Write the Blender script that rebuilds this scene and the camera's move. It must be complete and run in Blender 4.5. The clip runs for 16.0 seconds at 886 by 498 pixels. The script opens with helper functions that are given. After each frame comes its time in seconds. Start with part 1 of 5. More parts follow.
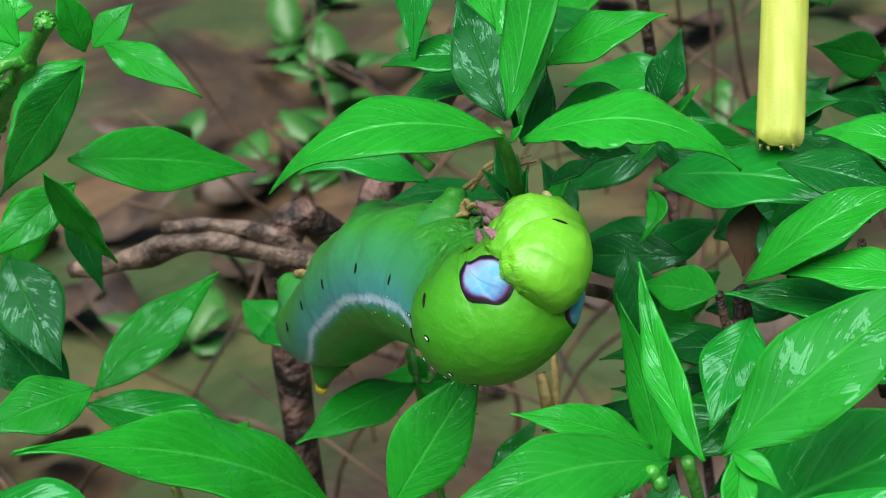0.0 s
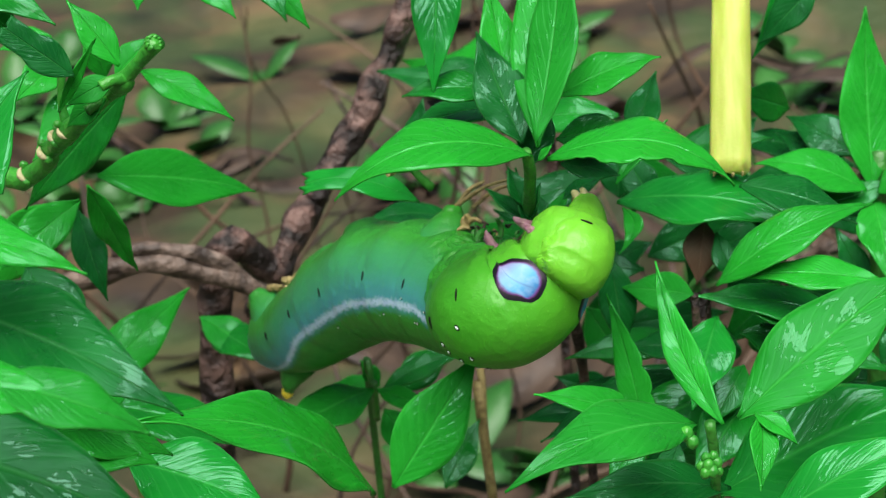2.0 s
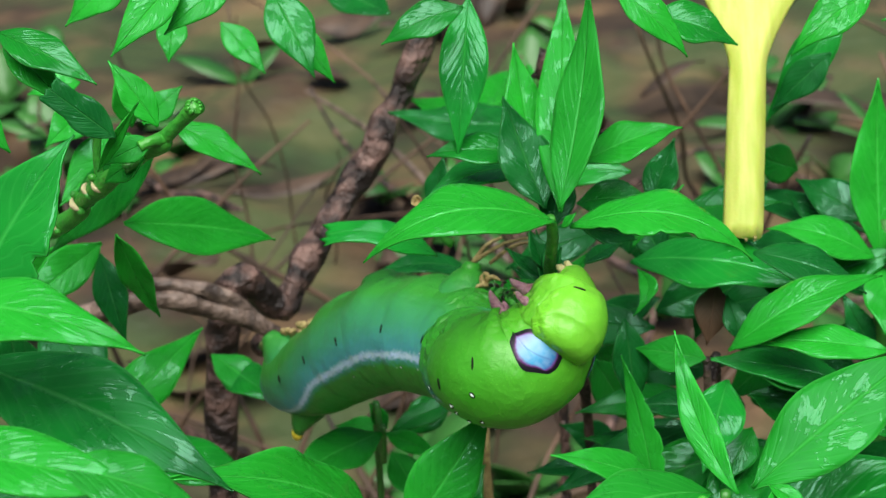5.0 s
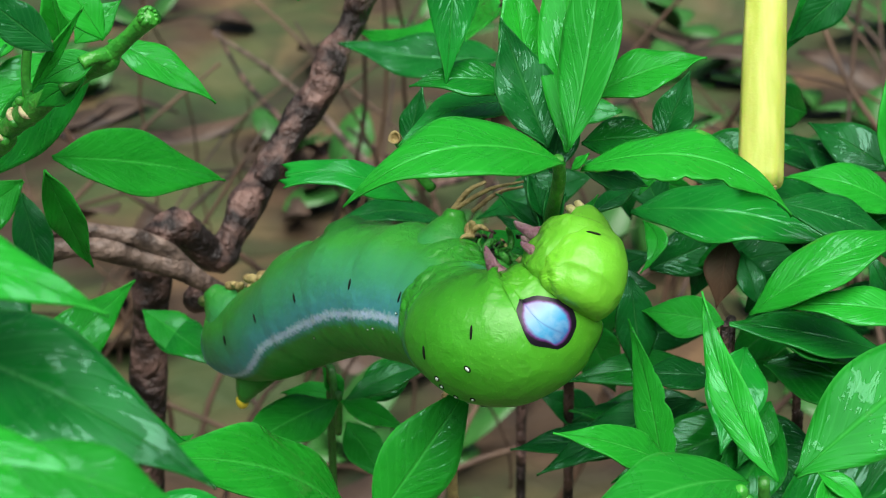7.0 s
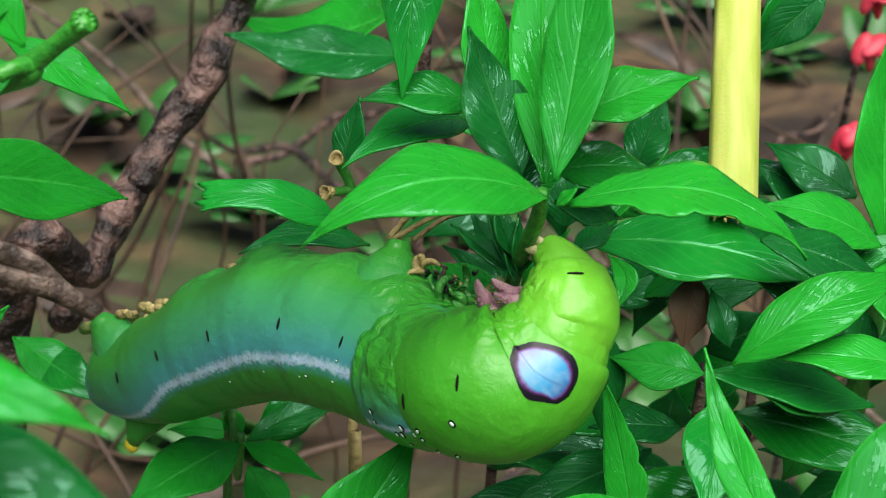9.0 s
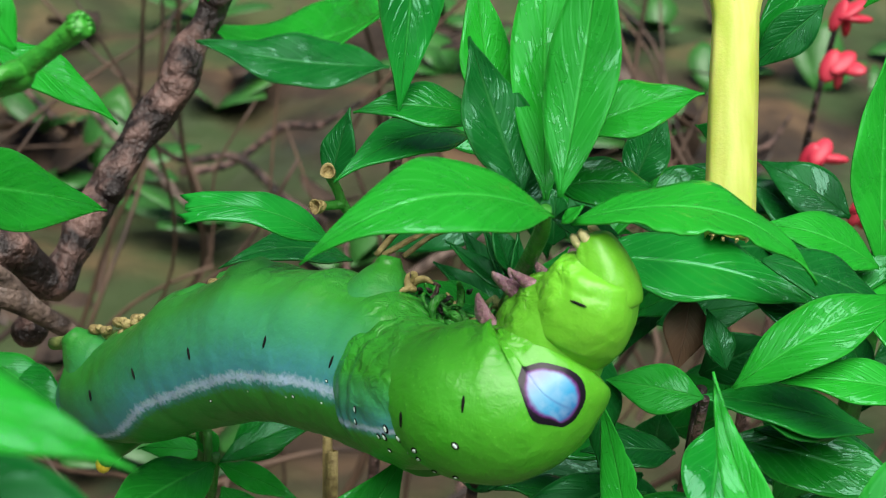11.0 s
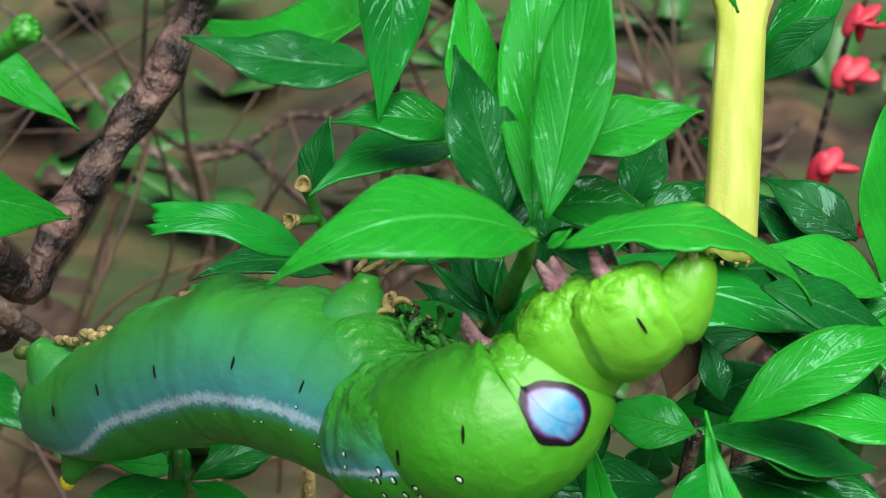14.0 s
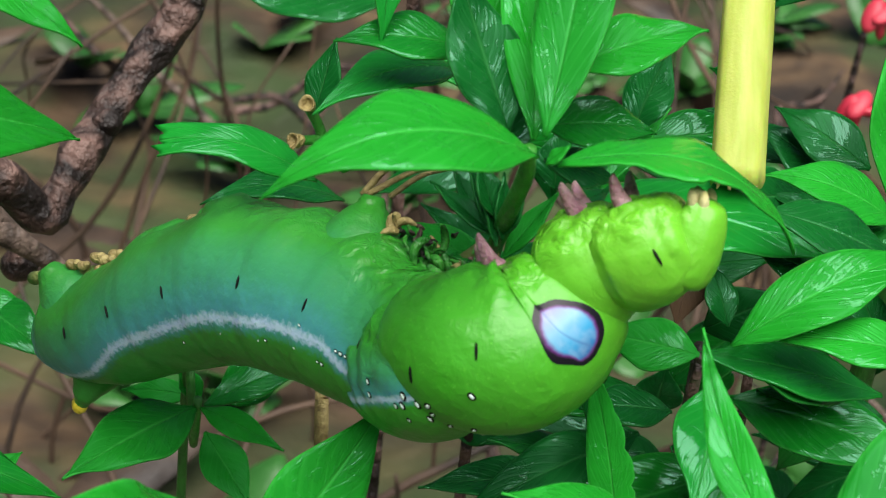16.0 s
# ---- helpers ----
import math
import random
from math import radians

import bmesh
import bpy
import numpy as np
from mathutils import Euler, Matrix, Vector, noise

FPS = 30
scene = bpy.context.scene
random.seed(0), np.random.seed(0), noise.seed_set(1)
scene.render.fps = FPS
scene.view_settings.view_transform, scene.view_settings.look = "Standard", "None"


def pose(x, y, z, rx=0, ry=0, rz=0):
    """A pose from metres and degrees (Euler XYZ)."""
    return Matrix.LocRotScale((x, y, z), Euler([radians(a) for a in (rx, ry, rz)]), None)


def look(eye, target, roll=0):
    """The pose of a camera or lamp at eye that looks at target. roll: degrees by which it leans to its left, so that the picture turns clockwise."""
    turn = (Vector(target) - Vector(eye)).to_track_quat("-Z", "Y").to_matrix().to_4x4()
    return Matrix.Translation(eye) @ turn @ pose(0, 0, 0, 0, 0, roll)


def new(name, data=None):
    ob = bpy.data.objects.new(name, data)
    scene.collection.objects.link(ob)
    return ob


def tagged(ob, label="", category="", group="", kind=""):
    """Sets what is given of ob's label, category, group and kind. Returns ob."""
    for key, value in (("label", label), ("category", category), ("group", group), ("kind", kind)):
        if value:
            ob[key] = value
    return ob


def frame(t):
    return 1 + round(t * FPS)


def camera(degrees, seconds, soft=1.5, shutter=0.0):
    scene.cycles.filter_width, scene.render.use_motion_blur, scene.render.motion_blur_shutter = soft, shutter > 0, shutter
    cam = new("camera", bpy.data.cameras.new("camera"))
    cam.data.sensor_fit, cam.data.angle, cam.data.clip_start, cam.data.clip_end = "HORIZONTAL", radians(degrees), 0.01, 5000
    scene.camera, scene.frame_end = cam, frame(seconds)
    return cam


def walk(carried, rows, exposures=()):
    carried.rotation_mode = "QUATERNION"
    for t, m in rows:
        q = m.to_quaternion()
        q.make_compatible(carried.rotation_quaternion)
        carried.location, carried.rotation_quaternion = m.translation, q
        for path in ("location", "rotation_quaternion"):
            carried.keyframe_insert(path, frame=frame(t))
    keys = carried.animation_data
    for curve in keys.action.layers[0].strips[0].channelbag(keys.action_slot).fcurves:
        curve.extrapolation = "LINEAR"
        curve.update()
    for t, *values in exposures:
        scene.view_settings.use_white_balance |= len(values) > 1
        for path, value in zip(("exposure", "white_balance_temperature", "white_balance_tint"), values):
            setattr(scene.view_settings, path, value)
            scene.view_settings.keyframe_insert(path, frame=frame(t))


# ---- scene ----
cam = camera(28.00, 16.0, soft=1.1)
PATH = [
    (0, pose(0.05299, -0.17746, 0.08626, 64.216, 9.881, 13.855)),
    (0.5, pose(0.04336, -0.18671, 0.08909, 64.171, 8.611, 10.717)),
    (1, pose(0.02832, -0.19271, 0.08925, 64.612, 7.569, 7.520)),
    (1.5, pose(0.02576, -0.20067, 0.09185, 65.641, 6.107, 5.874)),
    (2, pose(0.02059, -0.21146, 0.09598, 65.441, 5.067, 4.617)),
    (2.5, pose(0.01884, -0.21740, 0.09997, 65.535, 4.011, 4.318)),
    (3, pose(0.02122, -0.22514, 0.10321, 65.763, 3.619, 4.518)),
    (3.5, pose(0.01893, -0.23425, 0.10819, 65.845, 3.517, 4.730)),
    (3.7, pose(0.01826, -0.23732, 0.11041, 65.721, 3.534, 4.950)),
    (5.8, pose(0.01127, -0.19555, 0.09472, 64.873, 2.412, 3.714)),
    (6, pose(0.01031, -0.19357, 0.09223, 64.569, 2.173, 3.565)),
    (6.5, pose(0.00780, -0.19129, 0.09218, 64.112, 1.424, 2.535)),
    (7, pose(0.00185, -0.18709, 0.09229, 63.759, 0.783, 1.533)),
    (7.5, pose(-0.00244, -0.17890, 0.09213, 63.271, -0.167, -0.135)),
    (8, pose(-0.00936, -0.17366, 0.09116, 63.007, -0.775, -0.739)),
    (8.5, pose(-0.01237, -0.16540, 0.09008, 63.019, -2.150, -3.130)),
    (9, pose(-0.01485, -0.16178, 0.08733, 62.835, -3.100, -4.314)),
    (9.2, pose(-0.01524, -0.16122, 0.08615, 62.677, -3.412, -4.689)),
    (11.3, pose(-0.01992, -0.15381, 0.08424, 63.454, -4.852, -6.141)),
    (11.5, pose(-0.01954, -0.15224, 0.08324, 63.530, -5.093, -6.361)),
    (12, pose(-0.02162, -0.14968, 0.08084, 63.483, -5.649, -6.304)),
    (12.5, pose(-0.01938, -0.14591, 0.08153, 63.466, -6.223, -6.642)),
    (13, pose(-0.01879, -0.14675, 0.08189, 63.132, -5.907, -5.657)),
    (13.5, pose(-0.01784, -0.14808, 0.08334, 62.983, -5.656, -5.296)),
    (14, pose(-0.01601, -0.14643, 0.08331, 62.858, -5.563, -4.981)),
    (14.5, pose(-0.01397, -0.14680, 0.08206, 62.869, -5.503, -4.384)),
    (15, pose(-0.01428, -0.14642, 0.08045, 62.685, -5.406, -3.923)),
    (15.5, pose(-0.01222, -0.14650, 0.08053, 62.027, -5.332, -3.937)),
    (16, pose(-0.01226, -0.14851, 0.08061, 61.439, -5.205, -3.558)),
]
walk(cam, PATH)
cam.data.dof.use_dof = True
cam.data.dof.focus_distance = 0.178
cam.data.dof.aperture_fstop = 88.0
scene.view_settings.exposure = 0.45

# ---- light: soft overcast daylight from above ----
world = bpy.data.worlds.new("sky")
world.use_nodes = True
scene.world = world
wn = world.node_tree.nodes
sky = wn.new("ShaderNodeTexSky")
sky.sky_type = "NISHITA"
sky.sun_disc = False
sky.sun_elevation = radians(68)
sky.sun_rotation = radians(200)
sky.dust_density = 5.0
sky.ozone_density = 0.6
wn["Background"].inputs["Strength"].default_value = 0.042
world.node_tree.links.new(sky.outputs["Color"], wn["Background"].inputs["Color"])
sun = new("sun", bpy.data.lights.new("sun", "SUN"))
sun.data.energy = 4.9
sun.data.angle = radians(58)
sun.data.color = (1.0, 0.97, 0.92)
sun.matrix_world = look((0.08, -0.42, 1.0), (0, 0, 0))


# ---- materials ----
def nodes_of(name):
    m = bpy.data.materials.new(name)
    m.use_nodes = True
    return m, m.node_tree.nodes, m.node_tree.links, m.node_tree.nodes["Principled BSDF"]


def mixed(n, l, fac, a, b):
    mx = n.new("ShaderNodeMix")
    mx.data_type = "RGBA"
    for k, v in ((0, fac), (6, a), (7, b)):
        if hasattr(v, "is_linked"):
            l.new(v, mx.inputs[k])
        else:
            mx.inputs[k].default_value = v if k == 0 else (*v, 1)
    return mx.outputs[2]


def math_node(n, l, op, a, b=0.0, c=0.0):
    mn = n.new("ShaderNodeMath")
    mn.operation = op
    for k, v in enumerate((a, b, c)):
        if hasattr(v, "is_linked"):
            l.new(v, mn.inputs[k])
        else:
            mn.inputs[k].default_value = v
    return mn.outputs[0]


def noise_node(n, l, scale, detail=3.0, coord="Object", dist=0.0):
    tc = n.new("ShaderNodeTexCoord")
    ns = n.new("ShaderNodeTexNoise")
    ns.inputs["Scale"].default_value = scale
    ns.inputs["Detail"].default_value = detail
    ns.inputs["Distortion"].default_value = dist
    l.new(tc.outputs[coord], ns.inputs["Vector"])
    return ns.outputs["Fac"]


def ramp(n, l, fac, stops):
    r = n.new("ShaderNodeValToRGB")
    e = r.color_ramp.elements
    while len(e) < len(stops):
        e.new(0.5)
    for k, (p, c) in enumerate(stops):
        e[k].position, e[k].color = p, (*c, 1)
    l.new(fac, r.inputs[0])
    return r.outputs[0]


def bump(n, l, bsdf, height, dist, strength=1.0):
    b = n.new("ShaderNodeBump")
    b.inputs["Distance"].default_value = dist
    b.inputs["Strength"].default_value = strength
    l.new(height, b.inputs["Height"])
    l.new(b.outputs[0], bsdf.inputs["Normal"])


def leaf_material(name, base, deep, wet, rough, sheen=0.42):
    """A glossy leaf: paler midrib and side veins, mottled green, patches of a water film."""
    m, n, l, p = nodes_of(name)
    uv = n.new("ShaderNodeUVMap")
    sep = n.new("ShaderNodeSeparateXYZ")
    l.new(uv.outputs[0], sep.inputs[0])
    across = math_node(n, l, "ABSOLUTE", math_node(n, l, "SUBTRACT", sep.outputs[0], 0.5))
    rib = math_node(n, l, "SUBTRACT", 1.0, math_node(n, l, "SMOOTH_MIN", math_node(n, l, "MULTIPLY", across, 28.0), 1.0, 0.2))
    phase = math_node(n, l, "SUBTRACT", math_node(n, l, "MULTIPLY", sep.outputs[1], 62.0), math_node(n, l, "MULTIPLY", across, 40.0))
    vein = math_node(n, l, "POWER", math_node(n, l, "ABSOLUTE", math_node(n, l, "COSINE", math_node(n, l, "MULTIPLY", phase, 0.5))), 14.0)
    info = n.new("ShaderNodeObjectInfo")
    blot = noise_node(n, l, 160.0, 3.0)
    fine = noise_node(n, l, 1400.0, 2.0)
    c = mixed(n, l, ramp(n, l, blot, [(0.3, (0, 0, 0)), (0.7, (1, 1, 1))]), deep, base)
    c = mixed(n, l, math_node(n, l, "MULTIPLY", info.outputs["Random"], 0.35), c, tuple(0.55 * v for v in base))
    pale = tuple(min(1.0, v * 1.25 + 0.03) for v in base)
    c = mixed(n, l, math_node(n, l, "MULTIPLY", rib, 0.75), c, pale)
    c = mixed(n, l, math_node(n, l, "MULTIPLY", vein, 0.13), c, pale)
    margin = ramp(n, l, across, [(0.465, (0, 0, 0)), (0.492, (1, 1, 1))])
    c = mixed(n, l, math_node(n, l, "MULTIPLY", margin, 0.55), c, pale)
    l.new(c, p.inputs["Base Color"])
    shift = n.new("ShaderNodeVectorMath")
    shift.operation = "ADD"
    tc = n.new("ShaderNodeTexCoord")
    l.new(tc.outputs["Object"], shift.inputs[0])
    rand = n.new("ShaderNodeCombineXYZ")
    l.new(info.outputs["Random"], rand.inputs[0])
    l.new(rand.outputs[0], shift.inputs[1])
    patch = n.new("ShaderNodeTexNoise")
    patch.inputs["Scale"].default_value = 260.0
    patch.inputs["Detail"].default_value = 4.5
    patch.inputs["Roughness"].default_value = 0.58
    patch.inputs["Distortion"].default_value = 1.2
    l.new(shift.outputs[0], patch.inputs["Vector"])
    ridge = math_node(n, l, "ADD", patch.outputs["Fac"], math_node(n, l, "MULTIPLY", vein, 0.035))
    film = ramp(n, l, ridge, [(wet + 0.05, (0, 0, 0)), (wet + 0.062, (1, 1, 1))])
    # narrow streaks of water held between the side veins
    lane = n.new("ShaderNodeCombineXYZ")
    l.new(math_node(n, l, "MULTIPLY", phase, 0.32), lane.inputs[0])
    l.new(math_node(n, l, "MULTIPLY", across, 5.0), lane.inputs[1])
    l.new(math_node(n, l, "MULTIPLY", info.outputs["Random"], 40.0), lane.inputs[2])
    run = n.new("ShaderNodeTexNoise")
    run.inputs["Scale"].default_value = 1.1
    run.inputs["Detail"].default_value = 2.5
    run.inputs["Roughness"].default_value = 0.6
    l.new(lane.outputs[0], run.inputs["Vector"])
    streak = ramp(n, l, run.outputs["Fac"], [(wet + 0.01, (0, 0, 0)), (wet + 0.03, (1, 1, 1))])
    near_film = ramp(n, l, patch.outputs["Fac"], [(wet - 0.05, (0, 0, 0)), (wet - 0.02, (1, 1, 1))])
    film = math_node(n, l, "MAXIMUM", film, math_node(n, l, "MULTIPLY", streak, near_film))
    r = n.new("ShaderNodeMapRange")
    l.new(film, r.inputs["Value"])
    r.inputs["To Min"].default_value, r.inputs["To Max"].default_value = rough, 0.11
    l.new(r.outputs[0], p.inputs["Roughness"])
    l.new(math_node(n, l, "MULTIPLY_ADD", film, sheen, 0.20), p.inputs["Specular IOR Level"])
    p.inputs["Specular Tint"].default_value = (0.45, 1.0, 0.78, 1)
    p.inputs["Coat Roughness"].default_value = 0.05
    l.new(math_node(n, l, "MULTIPLY", film, 0.05), p.inputs["Coat Weight"])
    h = math_node(n, l, "ADD", math_node(n, l, "MULTIPLY", vein, -0.10), math_node(n, l, "MULTIPLY", rib, -0.6))
    h = math_node(n, l, "ADD", h, math_node(n, l, "MULTIPLY", film, 0.12))
    h = math_node(n, l, "ADD", h, math_node(n, l, "MULTIPLY", run.outputs["Fac"], 0.30))
    h = math_node(n, l, "ADD", h, math_node(n, l, "MULTIPLY", blot, 0.5))
    h = math_node(n, l, "ADD", h, math_node(n, l, "MULTIPLY", fine, 0.06))
    bump(n, l, p, h, 0.00022, 0.9)
    p.inputs["Subsurface Weight"].default_value = 0.0
    tr = n.new("ShaderNodeBsdfTranslucent")
    l.new(c, tr.inputs["Color"])
    ms = n.new("ShaderNodeMixShader")
    ms.inputs[0].default_value = 0.28
    l.new(p.outputs[0], ms.inputs[1])
    l.new(tr.outputs[0], ms.inputs[2])
    l.new(ms.outputs[0], n["Material Output"].inputs["Surface"])
    return m


LEAF = leaf_material("green_leaf", (0.019, 0.40, 0.027), (0.012, 0.30, 0.017), 0.50, 0.40, 0.34)
LEAF_MID = leaf_material("young_leaf", (0.017, 0.33, 0.026), (0.010, 0.24, 0.017), 0.54, 0.40, 0.30)
# dark green leaves; the deep shade between leaves is darkened into this colour too
LEAF_DARK = leaf_material("dark_shaded_leaf", (0.007, 0.17, 0.022), (0.003, 0.08, 0.012), 0.52, 0.34)
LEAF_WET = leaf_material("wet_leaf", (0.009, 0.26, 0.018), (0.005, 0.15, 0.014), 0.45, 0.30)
LEAF_FILM = leaf_material("filmed_leaf", (0.012, 0.33, 0.030), (0.007, 0.22, 0.022), 0.40, 0.28)
LEAF_BROWN = leaf_material("dry_leaf", (0.16, 0.10, 0.06), (0.09, 0.05, 0.03), 0.66, 0.45)
LEAVES = {"leaf": LEAF, "leaf_dark": LEAF_DARK, "leaf_wet": LEAF_WET, "leaf_mid": LEAF_MID, "leaf_film": LEAF_FILM, "leaf_brown": LEAF_BROWN}


def simple(name, a, b, scale, rough, relief=0.0, spec=0.5, fine=None, sss=0.0, edge=(0.33, 0.68), stretch=None):
    """Two tones mixed by noise, with fine relief."""
    m, n, l, p = nodes_of(name)
    f = noise_node(n, l, scale, 5.0, dist=0.3)
    if stretch:
        ns = f.node
        way = n.new("ShaderNodeVectorMath")
        way.operation = "MULTIPLY"
        l.new(ns.inputs["Vector"].links[0].from_socket, way.inputs[0])
        way.inputs[1].default_value = stretch
        l.new(way.outputs[0], ns.inputs["Vector"])
    c = ramp(n, l, f, [(edge[0], a), (edge[1], b)])
    l.new(c, p.inputs["Base Color"])
    p.inputs["Roughness"].default_value = rough
    p.inputs["Specular IOR Level"].default_value = spec
    if sss:
        p.inputs["Subsurface Weight"].default_value = sss
        p.inputs["Subsurface Radius"].default_value = (0.4, 1.0, 0.2)
        p.inputs["Subsurface Scale"].default_value = 0.0015
    if relief:
        bump(n, l, p, noise_node(n, l, fine or scale * 4, 4.0), relief)
    return m


STEM = simple("green_stem", (0.018, 0.13, 0.015), (0.04, 0.24, 0.025), 300, 0.35, 0.0003)
TWIG = simple("woody_twig", (0.09, 0.17, 0.03), (0.24, 0.27, 0.08), 400, 0.6, 0.0004)
BARK = simple("brown_bark", (0.009, 0.005, 0.004), (0.165, 0.098, 0.080), 190, 0.6, 0.003, fine=380, edge=(0.44, 0.66))
ROOT = simple("grey_brown_bark", (0.030, 0.020, 0.015), (0.20, 0.145, 0.115), 260, 0.6, 0.002, fine=300, edge=(0.36, 0.62))
STALK = simple("yellow_stalk", (0.36, 0.45, 0.06), (0.50, 0.57, 0.13), 700, 0.5, 0.00004, spec=0.35, sss=0.3, stretch=(1, 0.3, 0.05))
CALYX = simple("pale_calyx", (0.20, 0.15, 0.05), (0.46, 0.38, 0.15), 900, 0.5, 0.0003)
BUD = simple("green_bud", (0.02, 0.20, 0.02), (0.05, 0.33, 0.03), 500, 0.3, 0.0002)
CHEWED = simple("chewed_green", (0.012, 0.13, 0.012), (0.06, 0.34, 0.04), 900, 0.12, 0.0003)
SCAR = simple("leaf_scar", (0.40, 0.38, 0.18), (0.60, 0.54, 0.32), 500, 0.6, 0.0002)


def soil_material():
    """Damp soil: dark hollows, paler crumbs, and a thin green film of moss in patches."""
    m, n, l, p = nodes_of("damp_soil")
    c = ramp(n, l, noise_node(n, l, 13.0, 3.0, dist=0.6), [(0.30, (0.006, 0.0032, 0.0018)), (0.50, (0.042, 0.025, 0.012)), (0.72, (0.150, 0.092, 0.043))])
    moss = ramp(n, l, noise_node(n, l, 9.0, 2.5), [(0.42, (0, 0, 0)), (0.57, (1, 1, 1))])
    c = mixed(n, l, math_node(n, l, "MULTIPLY", moss, 0.66), c, (0.026, 0.066, 0.013))
    l.new(c, p.inputs["Base Color"])
    p.inputs["Roughness"].default_value = 0.7
    bump(n, l, p, noise_node(n, l, 35.0, 3.0), 0.006)
    return m


SOIL = soil_material()
BRUSH = simple("dry_stem", (0.014, 0.008, 0.005), (0.13, 0.078, 0.048), 22, 0.65, 0.0006, edge=(0.36, 0.66))
LITTER = simple("leaf_litter", (0.016, 0.010, 0.007), (0.085, 0.055, 0.036), 40, 0.6, 0.001)
WEED = simple("low_weed", (0.018, 0.10, 0.016), (0.035, 0.15, 0.024), 30, 0.45, 0.0005)
PETAL = simple("red_petal", (0.40, 0.012, 0.035), (0.58, 0.05, 0.08), 90, 0.5)
LEG = simple("pink_leg", (0.20, 0.08, 0.11), (0.46, 0.28, 0.31), 700, 0.35, 0.0004, sss=0.2)
BLACK = simple("black_spiracle", (0.003, 0.003, 0.003), (0.007, 0.006, 0.006), 900, 0.6, spec=0.1)
WHITE = simple("white_spot", (0.62, 0.80, 0.72), (0.75, 0.90, 0.85), 900, 0.3)
HORN = simple("yellow_horn", (0.60, 0.48, 0.02), (0.70, 0.60, 0.05), 900, 0.4, 0.0001)
JAW = simple("cream_mouth", (0.45, 0.42, 0.16), (0.65, 0.62, 0.32), 1500, 0.45, 0.0002)


def skin_material(name, tones, stripe):
    """Larva skin: tones run from the rear to the front along the attribute 'along'; where stripe is set, a
    ragged white line with a blue margin follows the attribute 'round'."""
    m, n, l, p = nodes_of(name)
    al = n.new("ShaderNodeAttribute")
    al.attribute_name = "along"
    ro = n.new("ShaderNodeAttribute")
    ro.attribute_name = "round"
    near = tones[-1][1]
    blot = noise_node(n, l, 420.0, 4.0)
    full = ramp(n, l, al.outputs["Fac"], tones)
    dim = ramp(n, l, al.outputs["Fac"], [(q, tuple(0.62 * v for v in k)) for q, k in tones])
    c = mixed(n, l, math_node(n, l, "MULTIPLY", blot, 0.40), full, dim)
    dots = n.new("ShaderNodeTexVoronoi")
    dots.inputs["Scale"].default_value = 1500.0
    tc = n.new("ShaderNodeTexCoord")
    l.new(tc.outputs["Object"], dots.inputs["Vector"])
    speck = ramp(n, l, dots.outputs["Distance"], [(0.08, (1, 1, 1)), (0.2, (0, 0, 0))])
    c = mixed(n, l, math_node(n, l, "MULTIPLY", speck, 0.12), c, tuple(min(1, v * 1.6 + 0.08) for v in near))
    if stripe:
        rag = math_node(n, l, "MULTIPLY", math_node(n, l, "SUBTRACT", noise_node(n, l, 2200.0, 3.0), 0.5), 0.075)
        d = math_node(n, l, "ADD", ro.outputs["Fac"], rag)
        blue = ramp(n, l, d, [(0.05, (0, 0, 0)), (0.30, (0.32, 0.32, 0.32)), (0.46, (0.85, 0.85, 0.85)), (0.53, (0.7, 0.7, 0.7)), (0.58, (0, 0, 0))])
        c = mixed(n, l, math_node(n, l, "MULTIPLY", blue, 0.9), c, (0.060, 0.27, 0.36))
        line = ramp(n, l, d, [(0.465, (0, 0, 0)), (0.50, (1, 1, 1)), (0.512, (1, 1, 1)), (0.537, (0, 0, 0))])
        c = mixed(n, l, math_node(n, l, "MULTIPLY", line, 0.80), c, (0.46, 0.60, 0.76))
    l.new(c, p.inputs["Base Color"])
    p.inputs["Specular IOR Level"].default_value = 0.42
    p.inputs["Subsurface Weight"].default_value = 0.25
    p.inputs["Subsurface Radius"].default_value = (0.6, 1.0, 0.25)
    p.inputs["Subsurface Scale"].default_value = 0.0015
    h = math_node(n, l, "ADD", noise_node(n, l, 900.0, 3.0), math_node(n, l, "MULTIPLY", noise_node(n, l, 240.0, 2.0), 1.6))
    be = n.new("ShaderNodeAttribute")
    be.attribute_name = "belly"
    moist = math_node(n, l, "ADD", be.outputs["Fac"], math_node(n, l, "MULTIPLY", math_node(n, l, "SUBTRACT", noise_node(n, l, 300.0, 3.0), 0.5), 0.9))
    gloss = n.new("ShaderNodeMapRange")
    l.new(moist, gloss.inputs["Value"])
    gloss.inputs["To Min"].default_value, gloss.inputs["To Max"].default_value = 0.40, 0.20
    l.new(gloss.outputs[0], p.inputs["Roughness"])
    fold = n.new("ShaderNodeTexVoronoi")
    fold.feature = "SMOOTH_F1"
    fold.inputs["Scale"].default_value = 620.0
    l.new(tc.outputs["Object"], fold.inputs["Vector"])
    fold_h = math_node(n, l, "ADD", fold.outputs["Distance"], noise_node(n, l, 520.0, 3.0, dist=1.5))
    h = math_node(n, l, "ADD", math_node(n, l, "MULTIPLY", h, 0.25), math_node(n, l, "MULTIPLY", fold_h, math_node(n, l, "MULTIPLY", be.outputs["Fac"], 2.6)))
    bump(n, l, p, h, 0.0004, 0.9)
    return m


